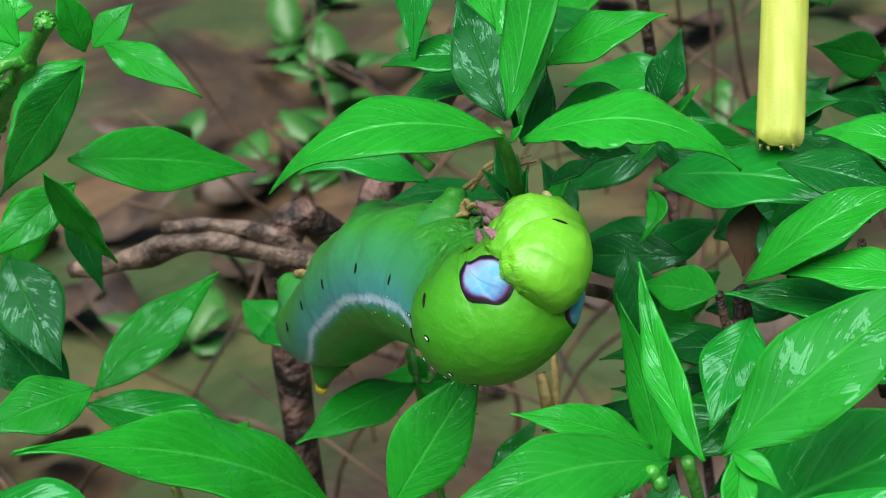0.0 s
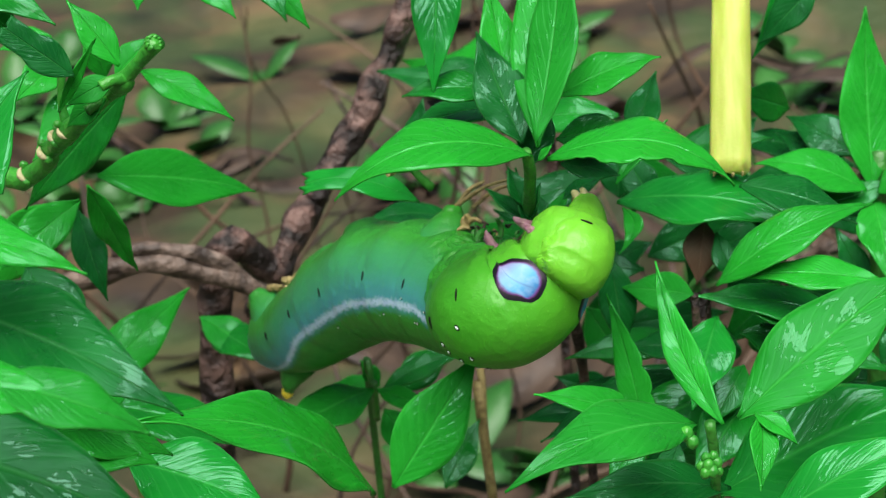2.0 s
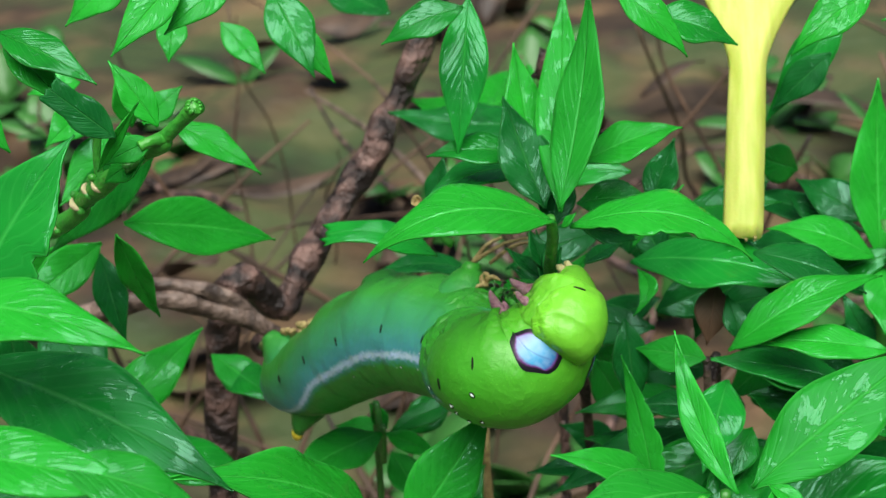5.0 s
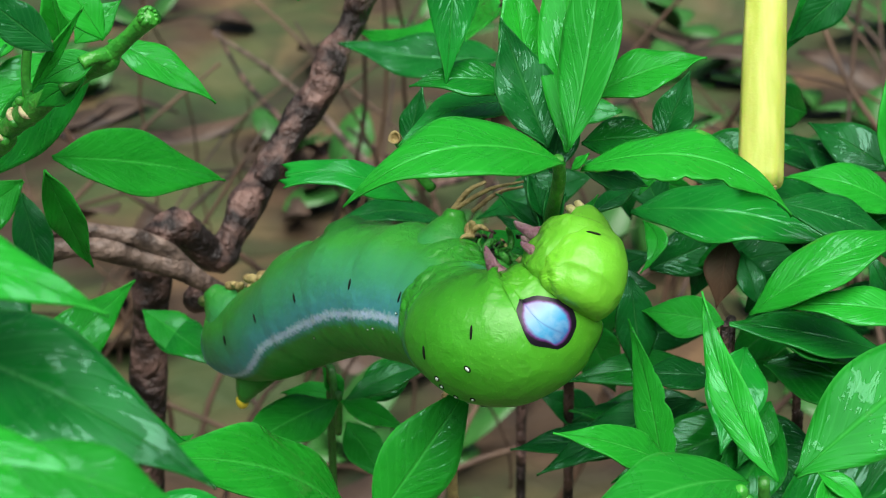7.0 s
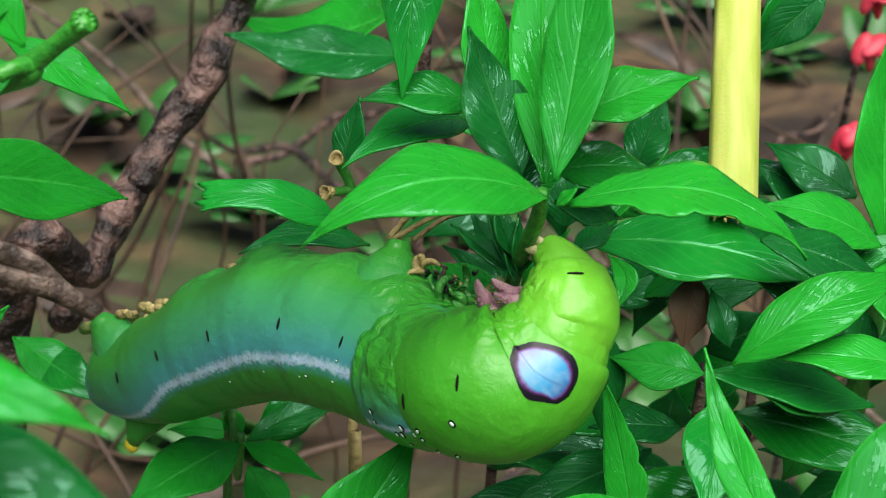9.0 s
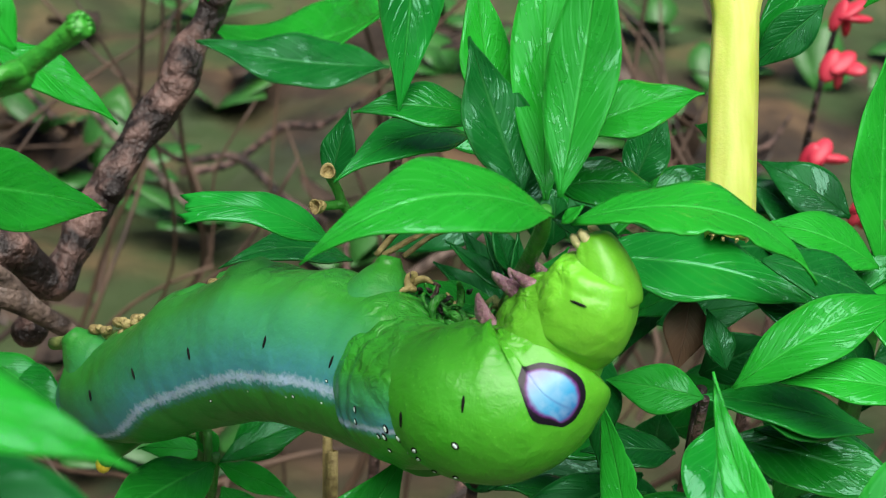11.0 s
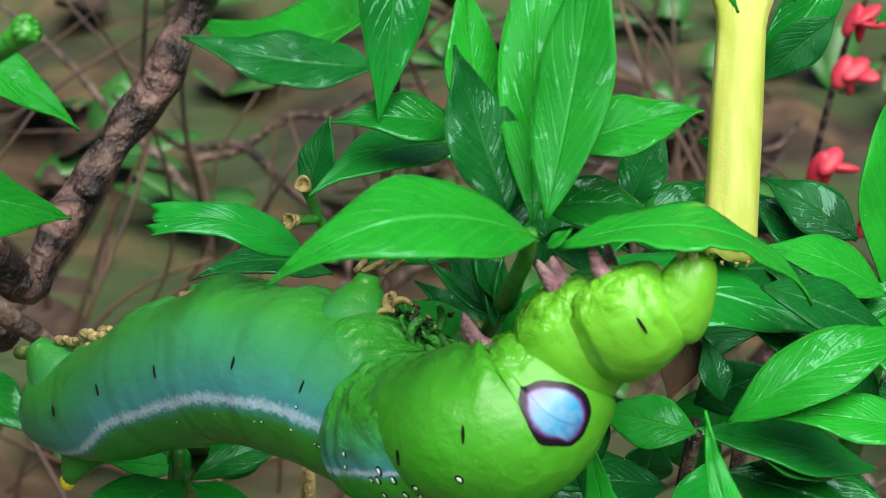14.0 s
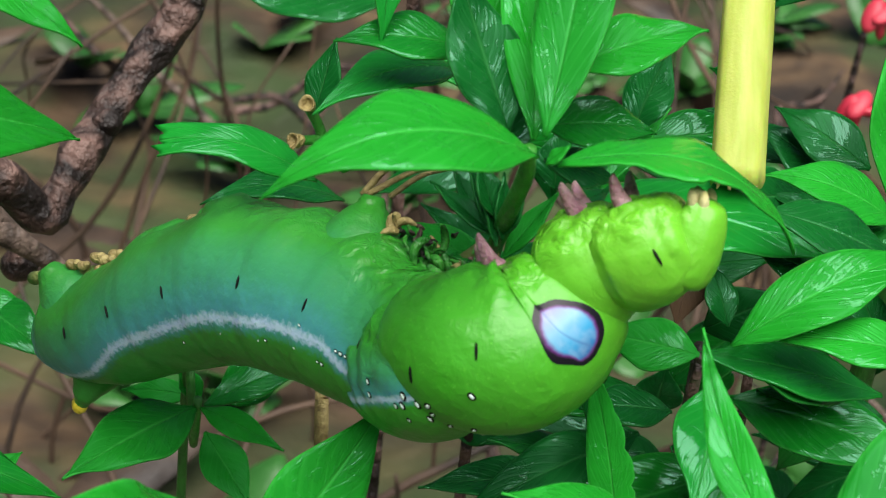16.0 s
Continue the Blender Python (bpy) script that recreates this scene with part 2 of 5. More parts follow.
SKIN_REAR = skin_material("rear_skin", [(0.0, (0.024, 0.22, 0.024)), (0.5, (0.030, 0.25, 0.030)), (1.0, (0.030, 0.27, 0.020))], True)
SKIN_FRONT = skin_material("front_skin", [(0.08, (0.026, 0.27, 0.022)), (0.30, (0.044, 0.32, 0.016)), (0.52, (0.078, 0.38, 0.016)), (0.75, (0.142, 0.49, 0.026))], True)


def eye_material():
    """The false eye: blue to violet-white, ringed in black, with a fine dark line across."""
    m, n, l, p = nodes_of("false_eye")
    uv = n.new("ShaderNodeUVMap")
    sep = n.new("ShaderNodeSeparateXYZ")
    l.new(uv.outputs[0], sep.inputs[0])
    mapped = n.new("ShaderNodeVectorMath")
    mapped.operation = "LENGTH"
    l.new(uv.outputs[0], mapped.inputs[0])
    wob = math_node(n, l, "MULTIPLY", math_node(n, l, "SUBTRACT", noise_node(n, l, 1100.0, 3.0), 0.5), 0.10)
    r = math_node(n, l, "ADD", mapped.outputs["Value"], wob)
    side = math_node(n, l, "ADD", math_node(n, l, "MULTIPLY", sep.outputs[0], 0.5), 0.5)
    c = ramp(n, l, side, [(0.10, (0.25, 0.20, 0.42)), (0.38, (0.18, 0.38, 0.52)), (0.62, (0.04, 0.27, 0.48)), (0.85, (0.03, 0.14, 0.35))])
    pale = ramp(n, l, noise_node(n, l, 800.0, 3.0), [(0.45, (0, 0, 0)), (0.7, (1, 1, 1))])
    c = mixed(n, l, math_node(n, l, "MULTIPLY", pale, 0.35), c, (0.34, 0.46, 0.60))
    crease = math_node(n, l, "ABSOLUTE", math_node(n, l, "SUBTRACT", sep.outputs[1], math_node(n, l, "MULTIPLY", sep.outputs[0], 0.25)))
    c = mixed(n, l, ramp(n, l, crease, [(0.0, (0.75, 0.75, 0.75)), (0.06, (0, 0, 0))]), c, (0.06, 0.16, 0.34))
    c = mixed(n, l, ramp(n, l, r, [(0.72, (0, 0, 0)), (0.81, (1, 1, 1))]), c, (0.12, 0.03, 0.17))
    c = mixed(n, l, ramp(n, l, r, [(0.79, (0, 0, 0)), (0.86, (1, 1, 1))]), c, (0.006, 0.005, 0.010))
    l.new(c, p.inputs["Base Color"])
    p.inputs["Roughness"].default_value = 0.38
    p.inputs["Specular IOR Level"].default_value = 0.3
    return m


EYE = eye_material()


# ---- builders ----
def part(name, bm, material, parent, label="", smooth=True):
    me = bpy.data.meshes.new(name)
    bm.to_mesh(me)
    bm.free()
    me.materials.append(material)
    if smooth:
        me.shade_smooth()
    ob = new(name, me)
    ob.parent = parent
    return tagged(ob, label)


def thing(name, at, label, category, group="", kind=""):
    ob = new(name)
    ob.empty_display_size = 0.005
    ob.location = at
    return tagged(ob, label, category, group, kind)


def spline(points, steps):
    """Catmull-Rom through the points."""
    ps = [Vector(q) for q in points]
    ps = [2 * ps[0] - ps[1]] + ps + [2 * ps[-1] - ps[-2]]
    out = []
    for i in range(1, len(ps) - 2):
        a, b, c, d = ps[i - 1:i + 3]
        for k in range(steps):
            t = k / steps
            out.append(0.5 * (2 * b + (c - a) * t + (2 * a - 5 * b + 4 * c - d) * t * t + (3 * b - a - 3 * c + d) * t ** 3))
    out.append(ps[-2])
    return out


def tube(points, radii, steps=6, sides=10, rough=0.0, seed=0):
    """A tapered round limb along a smooth line, with uneven girth."""
    bm = bmesh.new()
    line = spline(points, steps)
    count = len(line)
    side = None
    rings = []
    for i, p in enumerate(line):
        ax = (line[min(i + 1, count - 1)] - line[max(i - 1, 0)]).normalized()
        if side is None:
            side = ax.orthogonal().normalized()
        side = (side - ax * side.dot(ax)).normalized()
        up = ax.cross(side)
        f = i / (count - 1) * (len(radii) - 1)
        k = min(int(f), len(radii) - 2)
        r = radii[k] + (radii[k + 1] - radii[k]) * (f - k)
        ring = []
        for j in range(sides):
            a = 2 * math.pi * j / sides
            v = side * math.cos(a) + up * math.sin(a)
            q = 1 + rough * noise.noise((p + v * r) * 160 + Vector((seed, 0, 0)))
            ring.append(bm.verts.new(p + v * r * q))
        rings.append(ring)
    for a, b in zip(rings, rings[1:]):
        for j in range(sides):
            bm.faces.new((a[j], a[(j + 1) % sides], b[(j + 1) % sides], b[j]))
    bm.faces.new(rings[0][::-1])
    bm.faces.new(rings[-1])
    return bm


def blob(at, size, turn=(0, 0, 0), seg=12):
    """A rounded lump."""
    bm = bmesh.new()
    bmesh.ops.create_uvsphere(bm, u_segments=seg, v_segments=max(6, seg // 2 + 2), radius=1.0)
    m = Matrix.LocRotScale(Vector(at), Euler([radians(a) for a in turn]), Vector(size))
    bmesh.ops.transform(bm, matrix=m, verts=bm.verts)
    return bm


def join(bms):
    out = bmesh.new()
    for b in bms:
        me = bpy.data.meshes.new("joined")
        b.to_mesh(me)
        b.free()
        out.from_mesh(me)
        bpy.data.meshes.remove(me)
    return out


leaf_count = 0


def leaf(parent, base, tip, width, normal, arch=0.1, bow=0.0, fold=0.15, mat="leaf", blunt=False, bites=0, name="leaf", pivot=False):
    """One lance-shaped leaf from its stalk to its tip: arched along, folded along the midrib, with a wavy margin."""
    global leaf_count
    leaf_count += 1
    rnd = random.Random(leaf_count)
    origin = Vector(parent.location) if parent else Vector((0, 0, 0))
    b, t = Vector(base) - origin, Vector(tip) - origin
    at = b.copy() if pivot else Vector((0, 0, 0))
    b, t = b - at, t - at
    ax = t - b
    length = ax.length
    ax.normalize()
    n = Vector(normal)
    n = (n - ax * n.dot(ax)).normalized()
    side = n.cross(ax)
    bm = bmesh.new()
    uvl = bm.loops.layers.uv.new("UVMap")
    nu, nv = 30, 12
    wave, ph = rnd.uniform(0.010, 0.03), rnd.uniform(0, 6)
    twist = rnd.uniform(-0.18, 0.18)
    grid, uvs = [], {}
    for i in range(nu + 1):
        s = i / nu
        w = max(0.0, math.sin(math.pi * min(1, s) ** 0.86)) ** 1.18 * (1 - 0.18 * s)
        w *= 1 - 0.22 * max(0.0, (s - 0.5) / 0.5)
        w = max(w, 0.05 * (1 - s) ** 2)
        if blunt:
            w = max(w, 0.72 * min(1, s * 2.5)) if s > 0.45 else w
        half = 0.5 * width * w * 1.14
        mid = b + ax * (length * s) + n * (arch * length * 4 * s * (1 - s) * (0.8 + 0.4 * s)) + side * (bow * length * 4 * s * (1 - s))
        a = twist * (s - 0.5)
        sd = side * math.cos(a) + n * math.sin(a)
        nn = n * math.cos(a) - side * math.sin(a)
        row = []
        for j in range(nv + 1):
            u = 2 * j / nv - 1
            h = half
            if bites and s > 0.15:
                bite = noise.noise(Vector((s * 24 + bites, 9.7, 0)))
                if u < 0:
                    h *= 1 - max(0.0, bite) * 0.45
            lift = fold * abs(u) * h - 0.10 * h * u * u + wave * length * math.sin(s * 17 + ph + (1.3 if u > 0 else 0)) * u * u * 0.6
            lift += 0.003 * half * math.cos((s * 62 - abs(u) * 20)) * min(1, abs(u) * 3)
            torn = Vector((0, 0, 0))
            if blunt and s > 0.8:
                torn = ax * (length * (s - 0.8) * 0.4 * noise.noise(Vector((u * 3.1, leaf_count, 2.0))))
            v = bm.verts.new(mid + sd * (u * h) + nn * lift + torn)
            uvs[v] = (0.5 + 0.5 * u, s)
            row.append(v)
        grid.append(row)
    for i in range(nu):
        for j in range(nv):
            f = bm.faces.new((grid[i][j], grid[i][j + 1], grid[i + 1][j + 1], grid[i + 1][j]))
            for lp in f.loops:
                lp[uvl].uv = uvs[lp.vert]
    ob = part(name, bm, LEAVES[mat], parent)
    ob.location = at
    solid = ob.modifiers.new("blade", "SOLIDIFY")
    solid.thickness = 0.00022
    solid.offset = 0
    return ob


# ---- ground ----
def ground_sheet():
    """One sheet of damp soil: fine and lumpy near by, wide and flat to the horizon."""
    bm = bmesh.new()
    near = [-0.4 + 0.02 * i for i in range(81)]
    xs = [-900, -60, -5, -1.0] + [-0.60 + 0.02 * i for i in range(61)] + [1.0, 5, 60, 900]
    ys = [-900, -60, -5, -0.8] + near + [1.6, 2.5, 8, 60, 900]
    rows = []
    for y in ys:
        row = []
        for x in xs:
            z = GROUND
            if abs(x) < 0.65 and abs(y) < 1.25:
                p = Vector((x, y, 0))
                z += 0.020 * noise.noise(p * 7) + 0.010 * noise.noise(p * 22)
            row.append(bm.verts.new((x, y, z)))
        rows.append(row)
    for a, b in zip(rows, rows[1:]):
        for j in range(len(xs) - 1):
            bm.faces.new((a[j], a[j + 1], b[j + 1], b[j]))
    return part("ground", bm, SOIL, None)


GROUND = -0.300
tagged(ground_sheet(), "damp brown garden soil with crumbs and hollows", "ground", kind="structure")


def litter():
    """Fallen brown leaves and crumbs strewn over the soil."""
    rnd = random.Random(5)
    bm = bmesh.new()
    for _ in range(120):
        x, y = rnd.uniform(-0.45, 0.5), rnd.uniform(0.0, 1.1)
        ln, wd = rnd.uniform(0.03, 0.08), rnd.uniform(0.014, 0.034)
        m = Matrix.Translation((x, y, GROUND + 0.008 + rnd.uniform(0, 0.016))) @ Euler((rnd.gauss(0, 0.35), rnd.gauss(0, 0.35), rnd.uniform(0, 6.3))).to_matrix().to_4x4()
        prev = None
        for k in range(6):
            s = k / 5
            w = wd * math.sin(math.pi * (0.08 + 0.86 * s))
            z = 0.008 * math.sin(3 * s + x * 90)
            pair = [bm.verts.new(m @ Vector((ln * (s - 0.5), q * w * 0.5, z + 0.001 * abs(q)))) for q in (-1, 0, 1)]
            if prev:
                for q in range(2):
                    bm.faces.new((prev[q], prev[q + 1], pair[q + 1], pair[q]))
            prev = pair
    ob = part("leaf_litter", bm, LITTER, None)
    sm = ob.modifiers.new("blade", "SOLIDIFY")
    sm.thickness = 0.0004
    return tagged(ob, "brown dead leaves strewn over damp soil", "litter", kind="stuff")


litter()


def weeds():
    """Small green leaves low over the soil, in loose tufts."""
    rnd = random.Random(11)
    bm = bmesh.new()
    for _ in range(70):
        cx, cy = rnd.uniform(-0.42, 0.46), rnd.uniform(0.12, 1.0)
        for _ in range(rnd.randint(3, 7)):
            a, ln = rnd.uniform(0, 6.3), rnd.uniform(0.022, 0.060)
            lift = rnd.uniform(0.2, 1.1)
            d = Vector((math.cos(a) * math.cos(lift), math.sin(a) * math.cos(lift), math.sin(lift)))
            side = Vector((-math.sin(a), math.cos(a), 0))
            o = Vector((cx, cy, GROUND + 0.003))
            prev = None
            for k in range(6):
                s = k / 5
                w = 0.0125 * math.sin(math.pi * (0.05 + 0.92 * s))
                c = o + d * (ln * s) - Vector((0, 0, 0.012 * s * s))
                pair = [bm.verts.new(c + side * w * q) for q in (-1, 0, 1)]
                if prev:
                    for q in range(2):
                        bm.faces.new((prev[q], prev[q + 1], pair[q + 1], pair[q]))
                prev = pair
    ob = part("weeds", bm, WEED, None)
    sm = ob.modifiers.new("blade", "SOLIDIFY")
    sm.thickness = 0.0003
    return tagged(ob, "small green weeds growing out of the soil", "weeds", kind="stuff")


weeds()


def dead_vines():
    """Thin dead stems and vines that stand and lean in a tangle over the soil."""
    rnd = random.Random(29)
    for _ in range(90):
        base = Vector((rnd.uniform(-0.30, 0.34), rnd.uniform(0.22, 0.66), GROUND - 0.012))
        p = Vector((0, 0, 0))
        lean = Vector((rnd.gauss(0, 0.35), rnd.gauss(0, 0.2), 1)).normalized()
        tall = rnd.uniform(0.08, 0.27)
        pts = []
        for k in range(7):
            pts.append(p.copy())
            lean = (lean + Vector((rnd.gauss(0, 0.30), rnd.gauss(0, 0.2), rnd.gauss(-0.02, 0.12)))).normalized()
            p += lean * tall / 6
        r = rnd.uniform(0.0006, 0.0016)
        ob = part("dead_vine", tube(pts, [r, r, r * 0.9, r * 0.8, r * 0.7, r * 0.5], 3, 6, 0.3), BRUSH, None)
        ob.location = base
        tagged(ob, "thin crooked brown dead vine rising from the soil", "vine", "dead vines over the soil")


dead_vines()

# ---- woody stems behind ----
trunk = thing("woody_stem", (-0.041, 0.058, -0.031), "rough brown woody stem leaning behind the leaves", "stem")
o = Vector(trunk.location)
part("trunk", tube([Vector(p) - o for p in ((-0.066, 0.040, GROUND - 0.004), (-0.052, 0.050, -0.046), (-0.041, 0.060, -0.030), (-0.034, 0.072, -0.021), (-0.027, 0.080, -0.010), (-0.020, 0.090, 0.001), (-0.013, 0.100, 0.016), (-0.006, 0.112, 0.034))],
     [0.0030, 0.0028, 0.0026, 0.0025, 0.0024, 0.0023, 0.0021], 14, 22, 0.7, 3), BARK, trunk)
for q, r in (((-0.0345, 0.0690, -0.0215), 0.0026), ((-0.0262, 0.0785, -0.0095), 0.0024), ((-0.0440, 0.0540, -0.0350), 0.0030), ((-0.0205, 0.0870, 0.0012), 0.0022)):
    part("knot", blob(Vector(q) - o, (r * 0.8, r * 0.75, r * 0.9), (20, 40, 10)), BARK, trunk, "rough knot in the bark")
root = thing("grey_branch", (-0.049, 0.040, -0.025), "grey-brown cracked dead branch lying behind the shoot", "branch")
o = Vector(root.location)
part("branch", tube([Vector(p) - o for p in ((-0.0811, 0.0429, -0.0245), (-0.0696, 0.0408, -0.0222), (-0.0587, 0.0408, -0.0198), (-0.0501, 0.0428, -0.0223), (-0.0417, 0.0457, -0.0277), (-0.0333, 0.0523, -0.0394))],
     [0.0015, 0.0018, 0.0020, 0.0020, 0.0016, 0.0012], 8, 14, 0.45, 8), ROOT, root)
part("side_branch", tube([Vector(p) - o for p in ((-0.0633, 0.0414, -0.0176), (-0.0550, 0.0421, -0.0179), (-0.0472, 0.0436, -0.0213), (-0.0426, 0.0461, -0.0267))],
     [0.0010, 0.0014, 0.0013, 0.0010], 8, 12, 0.5, 18), ROOT, root)

# ---- leafy shoots ----
central_shoot = thing("leafy_shoot", (0.0078, -0.0075, 0.0023), "upright green shoot with glossy wet leaves, half eaten", "shrub shoot", "shoots of the shrub")
o = Vector(central_shoot.location)
part("stem", tube([Vector(p) - o for p in ((0.0081, -0.0209, 0.0206), (0.0083, -0.0192, 0.0173), (0.0077, -0.0147, 0.0105), (0.0081, -0.0058, 0.0013), (0.0081, -0.0025, -0.0057))],
     [0.0006, 0.0007, 0.0008, 0.0008, 0.0008], 6, 10, 0.15), STEM, central_shoot)
part("woody_base", tube([Vector(p) - o for p in ((0.0081, -0.0026, -0.0056), (0.0115, 0.019, -0.03), (0.012, 0.024, -0.11), (0.012, 0.026, GROUND - 0.004))], [0.0008, 0.0008, 0.0008, 0.0009], 6, 10, 0.3), BARK, central_shoot, "dark woody base of the stem")
leaf(central_shoot, (0.0088, -0.0211, 0.0201), (-0.0131, -0.0301, 0.0195), 0.0089, (0.09, -0.28, 0.96), 0.20, fold=0.12)
leaf(central_shoot, (0.0073, -0.0139, 0.0188), (0.0023, -0.0068, 0.0308), 0.0066, (0.23, -0.79, 0.57), -0.03, fold=0.20, mat="leaf_dark")
leaf(central_shoot, (0.0093, -0.0206, 0.0216), (0.0131, -0.0057, 0.0441), 0.0063, (-0.42, -0.72, 0.55), -0.06, fold=0.15, mat="leaf_mid")
leaf(central_shoot, (0.0092, -0.0153, 0.0188), (0.0098, 0.0040, 0.0419), 0.0061, (0.00, -0.77, 0.64), -0.03, fold=0.15)
eaten_leaf = leaf(central_shoot, (0.0105, -0.0211, 0.0196), (0.0313, -0.0239, 0.0148), 0.0084, (0.19, -0.24, 0.95), 0.20, fold=0.12, bites=2, pivot=True)
leaf(central_shoot, (0.0118, -0.0111, 0.0235), (0.0242, -0.0084, 0.0268), 0.0058, (-0.13, -0.47, 0.87), 0.07, fold=0.20)
leaf(central_shoot, (0.0044, -0.0045, 0.0221), (-0.0076, -0.0062, 0.0228), 0.0054, (0.11, -0.38, 0.92), 0.09, fold=0.20, mat="leaf_wet")
leaf(central_shoot, (-0.0021, 0.0026, 0.0408), (-0.0036, -0.0071, 0.0231), 0.0059, (0.08, -0.88, 0.47), 0.03, fold=0.20, mat="leaf_film")
leaf(central_shoot, (0.0061, -0.0065, 0.0207), (0.0034, 0.0018, 0.0348), 0.0054, (0.32, -0.79, 0.52), -0.03, fold=0.20)
leaf(central_shoot, (0.0111, -0.0086, 0.0170), (0.0211, -0.0088, 0.0170), 0.0055, (-0.01, -0.48, 0.88), 0.10, fold=0.20, mat="leaf_wet")
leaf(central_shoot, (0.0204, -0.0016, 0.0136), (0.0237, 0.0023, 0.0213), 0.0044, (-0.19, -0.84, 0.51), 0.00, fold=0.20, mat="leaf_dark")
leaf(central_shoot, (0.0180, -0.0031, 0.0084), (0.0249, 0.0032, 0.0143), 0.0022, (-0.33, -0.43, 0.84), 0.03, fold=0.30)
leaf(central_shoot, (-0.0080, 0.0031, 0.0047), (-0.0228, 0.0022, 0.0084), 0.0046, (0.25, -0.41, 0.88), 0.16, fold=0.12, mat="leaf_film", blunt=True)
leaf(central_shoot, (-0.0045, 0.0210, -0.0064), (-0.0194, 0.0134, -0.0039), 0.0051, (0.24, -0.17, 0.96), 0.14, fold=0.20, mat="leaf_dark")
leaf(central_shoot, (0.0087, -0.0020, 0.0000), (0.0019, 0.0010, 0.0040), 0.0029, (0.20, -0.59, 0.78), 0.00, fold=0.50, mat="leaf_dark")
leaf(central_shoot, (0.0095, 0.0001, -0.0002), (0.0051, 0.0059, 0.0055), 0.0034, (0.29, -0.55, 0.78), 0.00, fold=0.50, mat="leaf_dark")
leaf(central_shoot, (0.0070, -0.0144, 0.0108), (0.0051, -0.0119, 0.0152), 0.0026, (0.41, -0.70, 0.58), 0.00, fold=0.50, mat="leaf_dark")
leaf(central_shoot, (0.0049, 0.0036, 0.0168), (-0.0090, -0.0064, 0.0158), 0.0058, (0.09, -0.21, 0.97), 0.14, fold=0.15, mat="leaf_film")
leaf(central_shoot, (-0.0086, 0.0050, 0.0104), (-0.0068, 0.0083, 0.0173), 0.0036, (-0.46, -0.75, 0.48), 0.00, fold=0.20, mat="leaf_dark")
leaf(central_shoot, (0.0180, 0.0058, 0.0023), (0.0420, -0.0020, 0.0010), 0.0101, (-0.05, -0.30, 0.95), 0.10, fold=0.12, mat="leaf_film")
leaf(central_shoot, (0.0333, -0.0055, 0.0084), (0.0476, -0.0065, 0.0028), 0.0067, (0.32, -0.37, 0.87), 0.08, fold=0.15, mat="leaf_dark")
leaf(central_shoot, (0.0187, -0.0022, 0.0047), (0.0180, -0.0086, 0.0012), 0.0024, (-0.23, -0.44, 0.87), 0.05, bow=0.25, fold=0.25)
leaf(central_shoot, (0.0095, -0.0216, 0.0196), (0.0112, -0.0220, 0.0216), 0.0012, (-0.71, -0.46, 0.53), 0.00, fold=0.30)
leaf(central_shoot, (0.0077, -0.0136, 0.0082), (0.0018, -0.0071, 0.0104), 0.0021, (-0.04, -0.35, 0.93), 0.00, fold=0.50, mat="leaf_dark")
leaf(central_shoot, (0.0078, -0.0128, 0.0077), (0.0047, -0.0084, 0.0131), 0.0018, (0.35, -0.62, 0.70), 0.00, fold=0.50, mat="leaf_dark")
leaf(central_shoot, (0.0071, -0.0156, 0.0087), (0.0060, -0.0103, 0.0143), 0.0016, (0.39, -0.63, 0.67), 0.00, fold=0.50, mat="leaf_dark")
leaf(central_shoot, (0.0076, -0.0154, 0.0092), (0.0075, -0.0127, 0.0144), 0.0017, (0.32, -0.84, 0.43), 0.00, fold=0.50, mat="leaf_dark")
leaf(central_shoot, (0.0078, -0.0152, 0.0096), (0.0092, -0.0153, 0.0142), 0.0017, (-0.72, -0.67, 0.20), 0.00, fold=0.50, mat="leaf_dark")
leaf(central_shoot, (0.0083, -0.0126, 0.0059), (0.0130, -0.0103, 0.0117), 0.0022, (-0.48, -0.61, 0.63), 0.00, fold=0.40, mat="leaf_mid")
leaf(central_shoot, (0.0075, -0.0093, 0.0033), (-0.0006, 0.0004, 0.0023), 0.0033, (-0.29, -0.14, 0.95), 0.00, fold=0.40, mat="leaf_mid")
leaf(central_shoot, (0.0079, -0.0091, 0.0038), (-0.0034, 0.0032, -0.0019), 0.0048, (-0.45, 0.01, 0.90), 0.05, fold=0.30, mat="leaf_mid")
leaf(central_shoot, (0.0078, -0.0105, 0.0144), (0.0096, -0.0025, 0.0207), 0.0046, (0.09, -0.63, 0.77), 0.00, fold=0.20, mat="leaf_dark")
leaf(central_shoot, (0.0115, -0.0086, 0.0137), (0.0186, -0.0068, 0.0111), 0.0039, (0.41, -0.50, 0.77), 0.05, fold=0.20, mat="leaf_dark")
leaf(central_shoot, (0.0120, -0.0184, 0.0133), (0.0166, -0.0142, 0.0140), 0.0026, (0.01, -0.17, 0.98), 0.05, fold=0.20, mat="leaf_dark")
lower_right_shoot = thing("leafy_shoot", (0.0272, -0.0448, -0.0028), "low shoot with long bright leaves and green buds", "shrub shoot", "shoots of the shrub")
o = Vector(lower_right_shoot.location)
part("stem", tube([(0, 0, 0.0005), (0.0005, 0.001, -0.006), (0.0005, 0.004, -0.02), (0.002, 0.012, -0.05), (0.002, 0.014, GROUND + 0.0028 - 0.004)], [0.0006, 0.0006, 0.0006, 0.0007, 0.0008], 6, 10, 0.15), STEM, lower_right_shoot)
leaf(lower_right_shoot, (0.0286, -0.0446, -0.0027), (0.0223, -0.0298, 0.0100), 0.0036, (-0.28, -0.69, 0.67), -0.03, bow=0.06, fold=0.25)
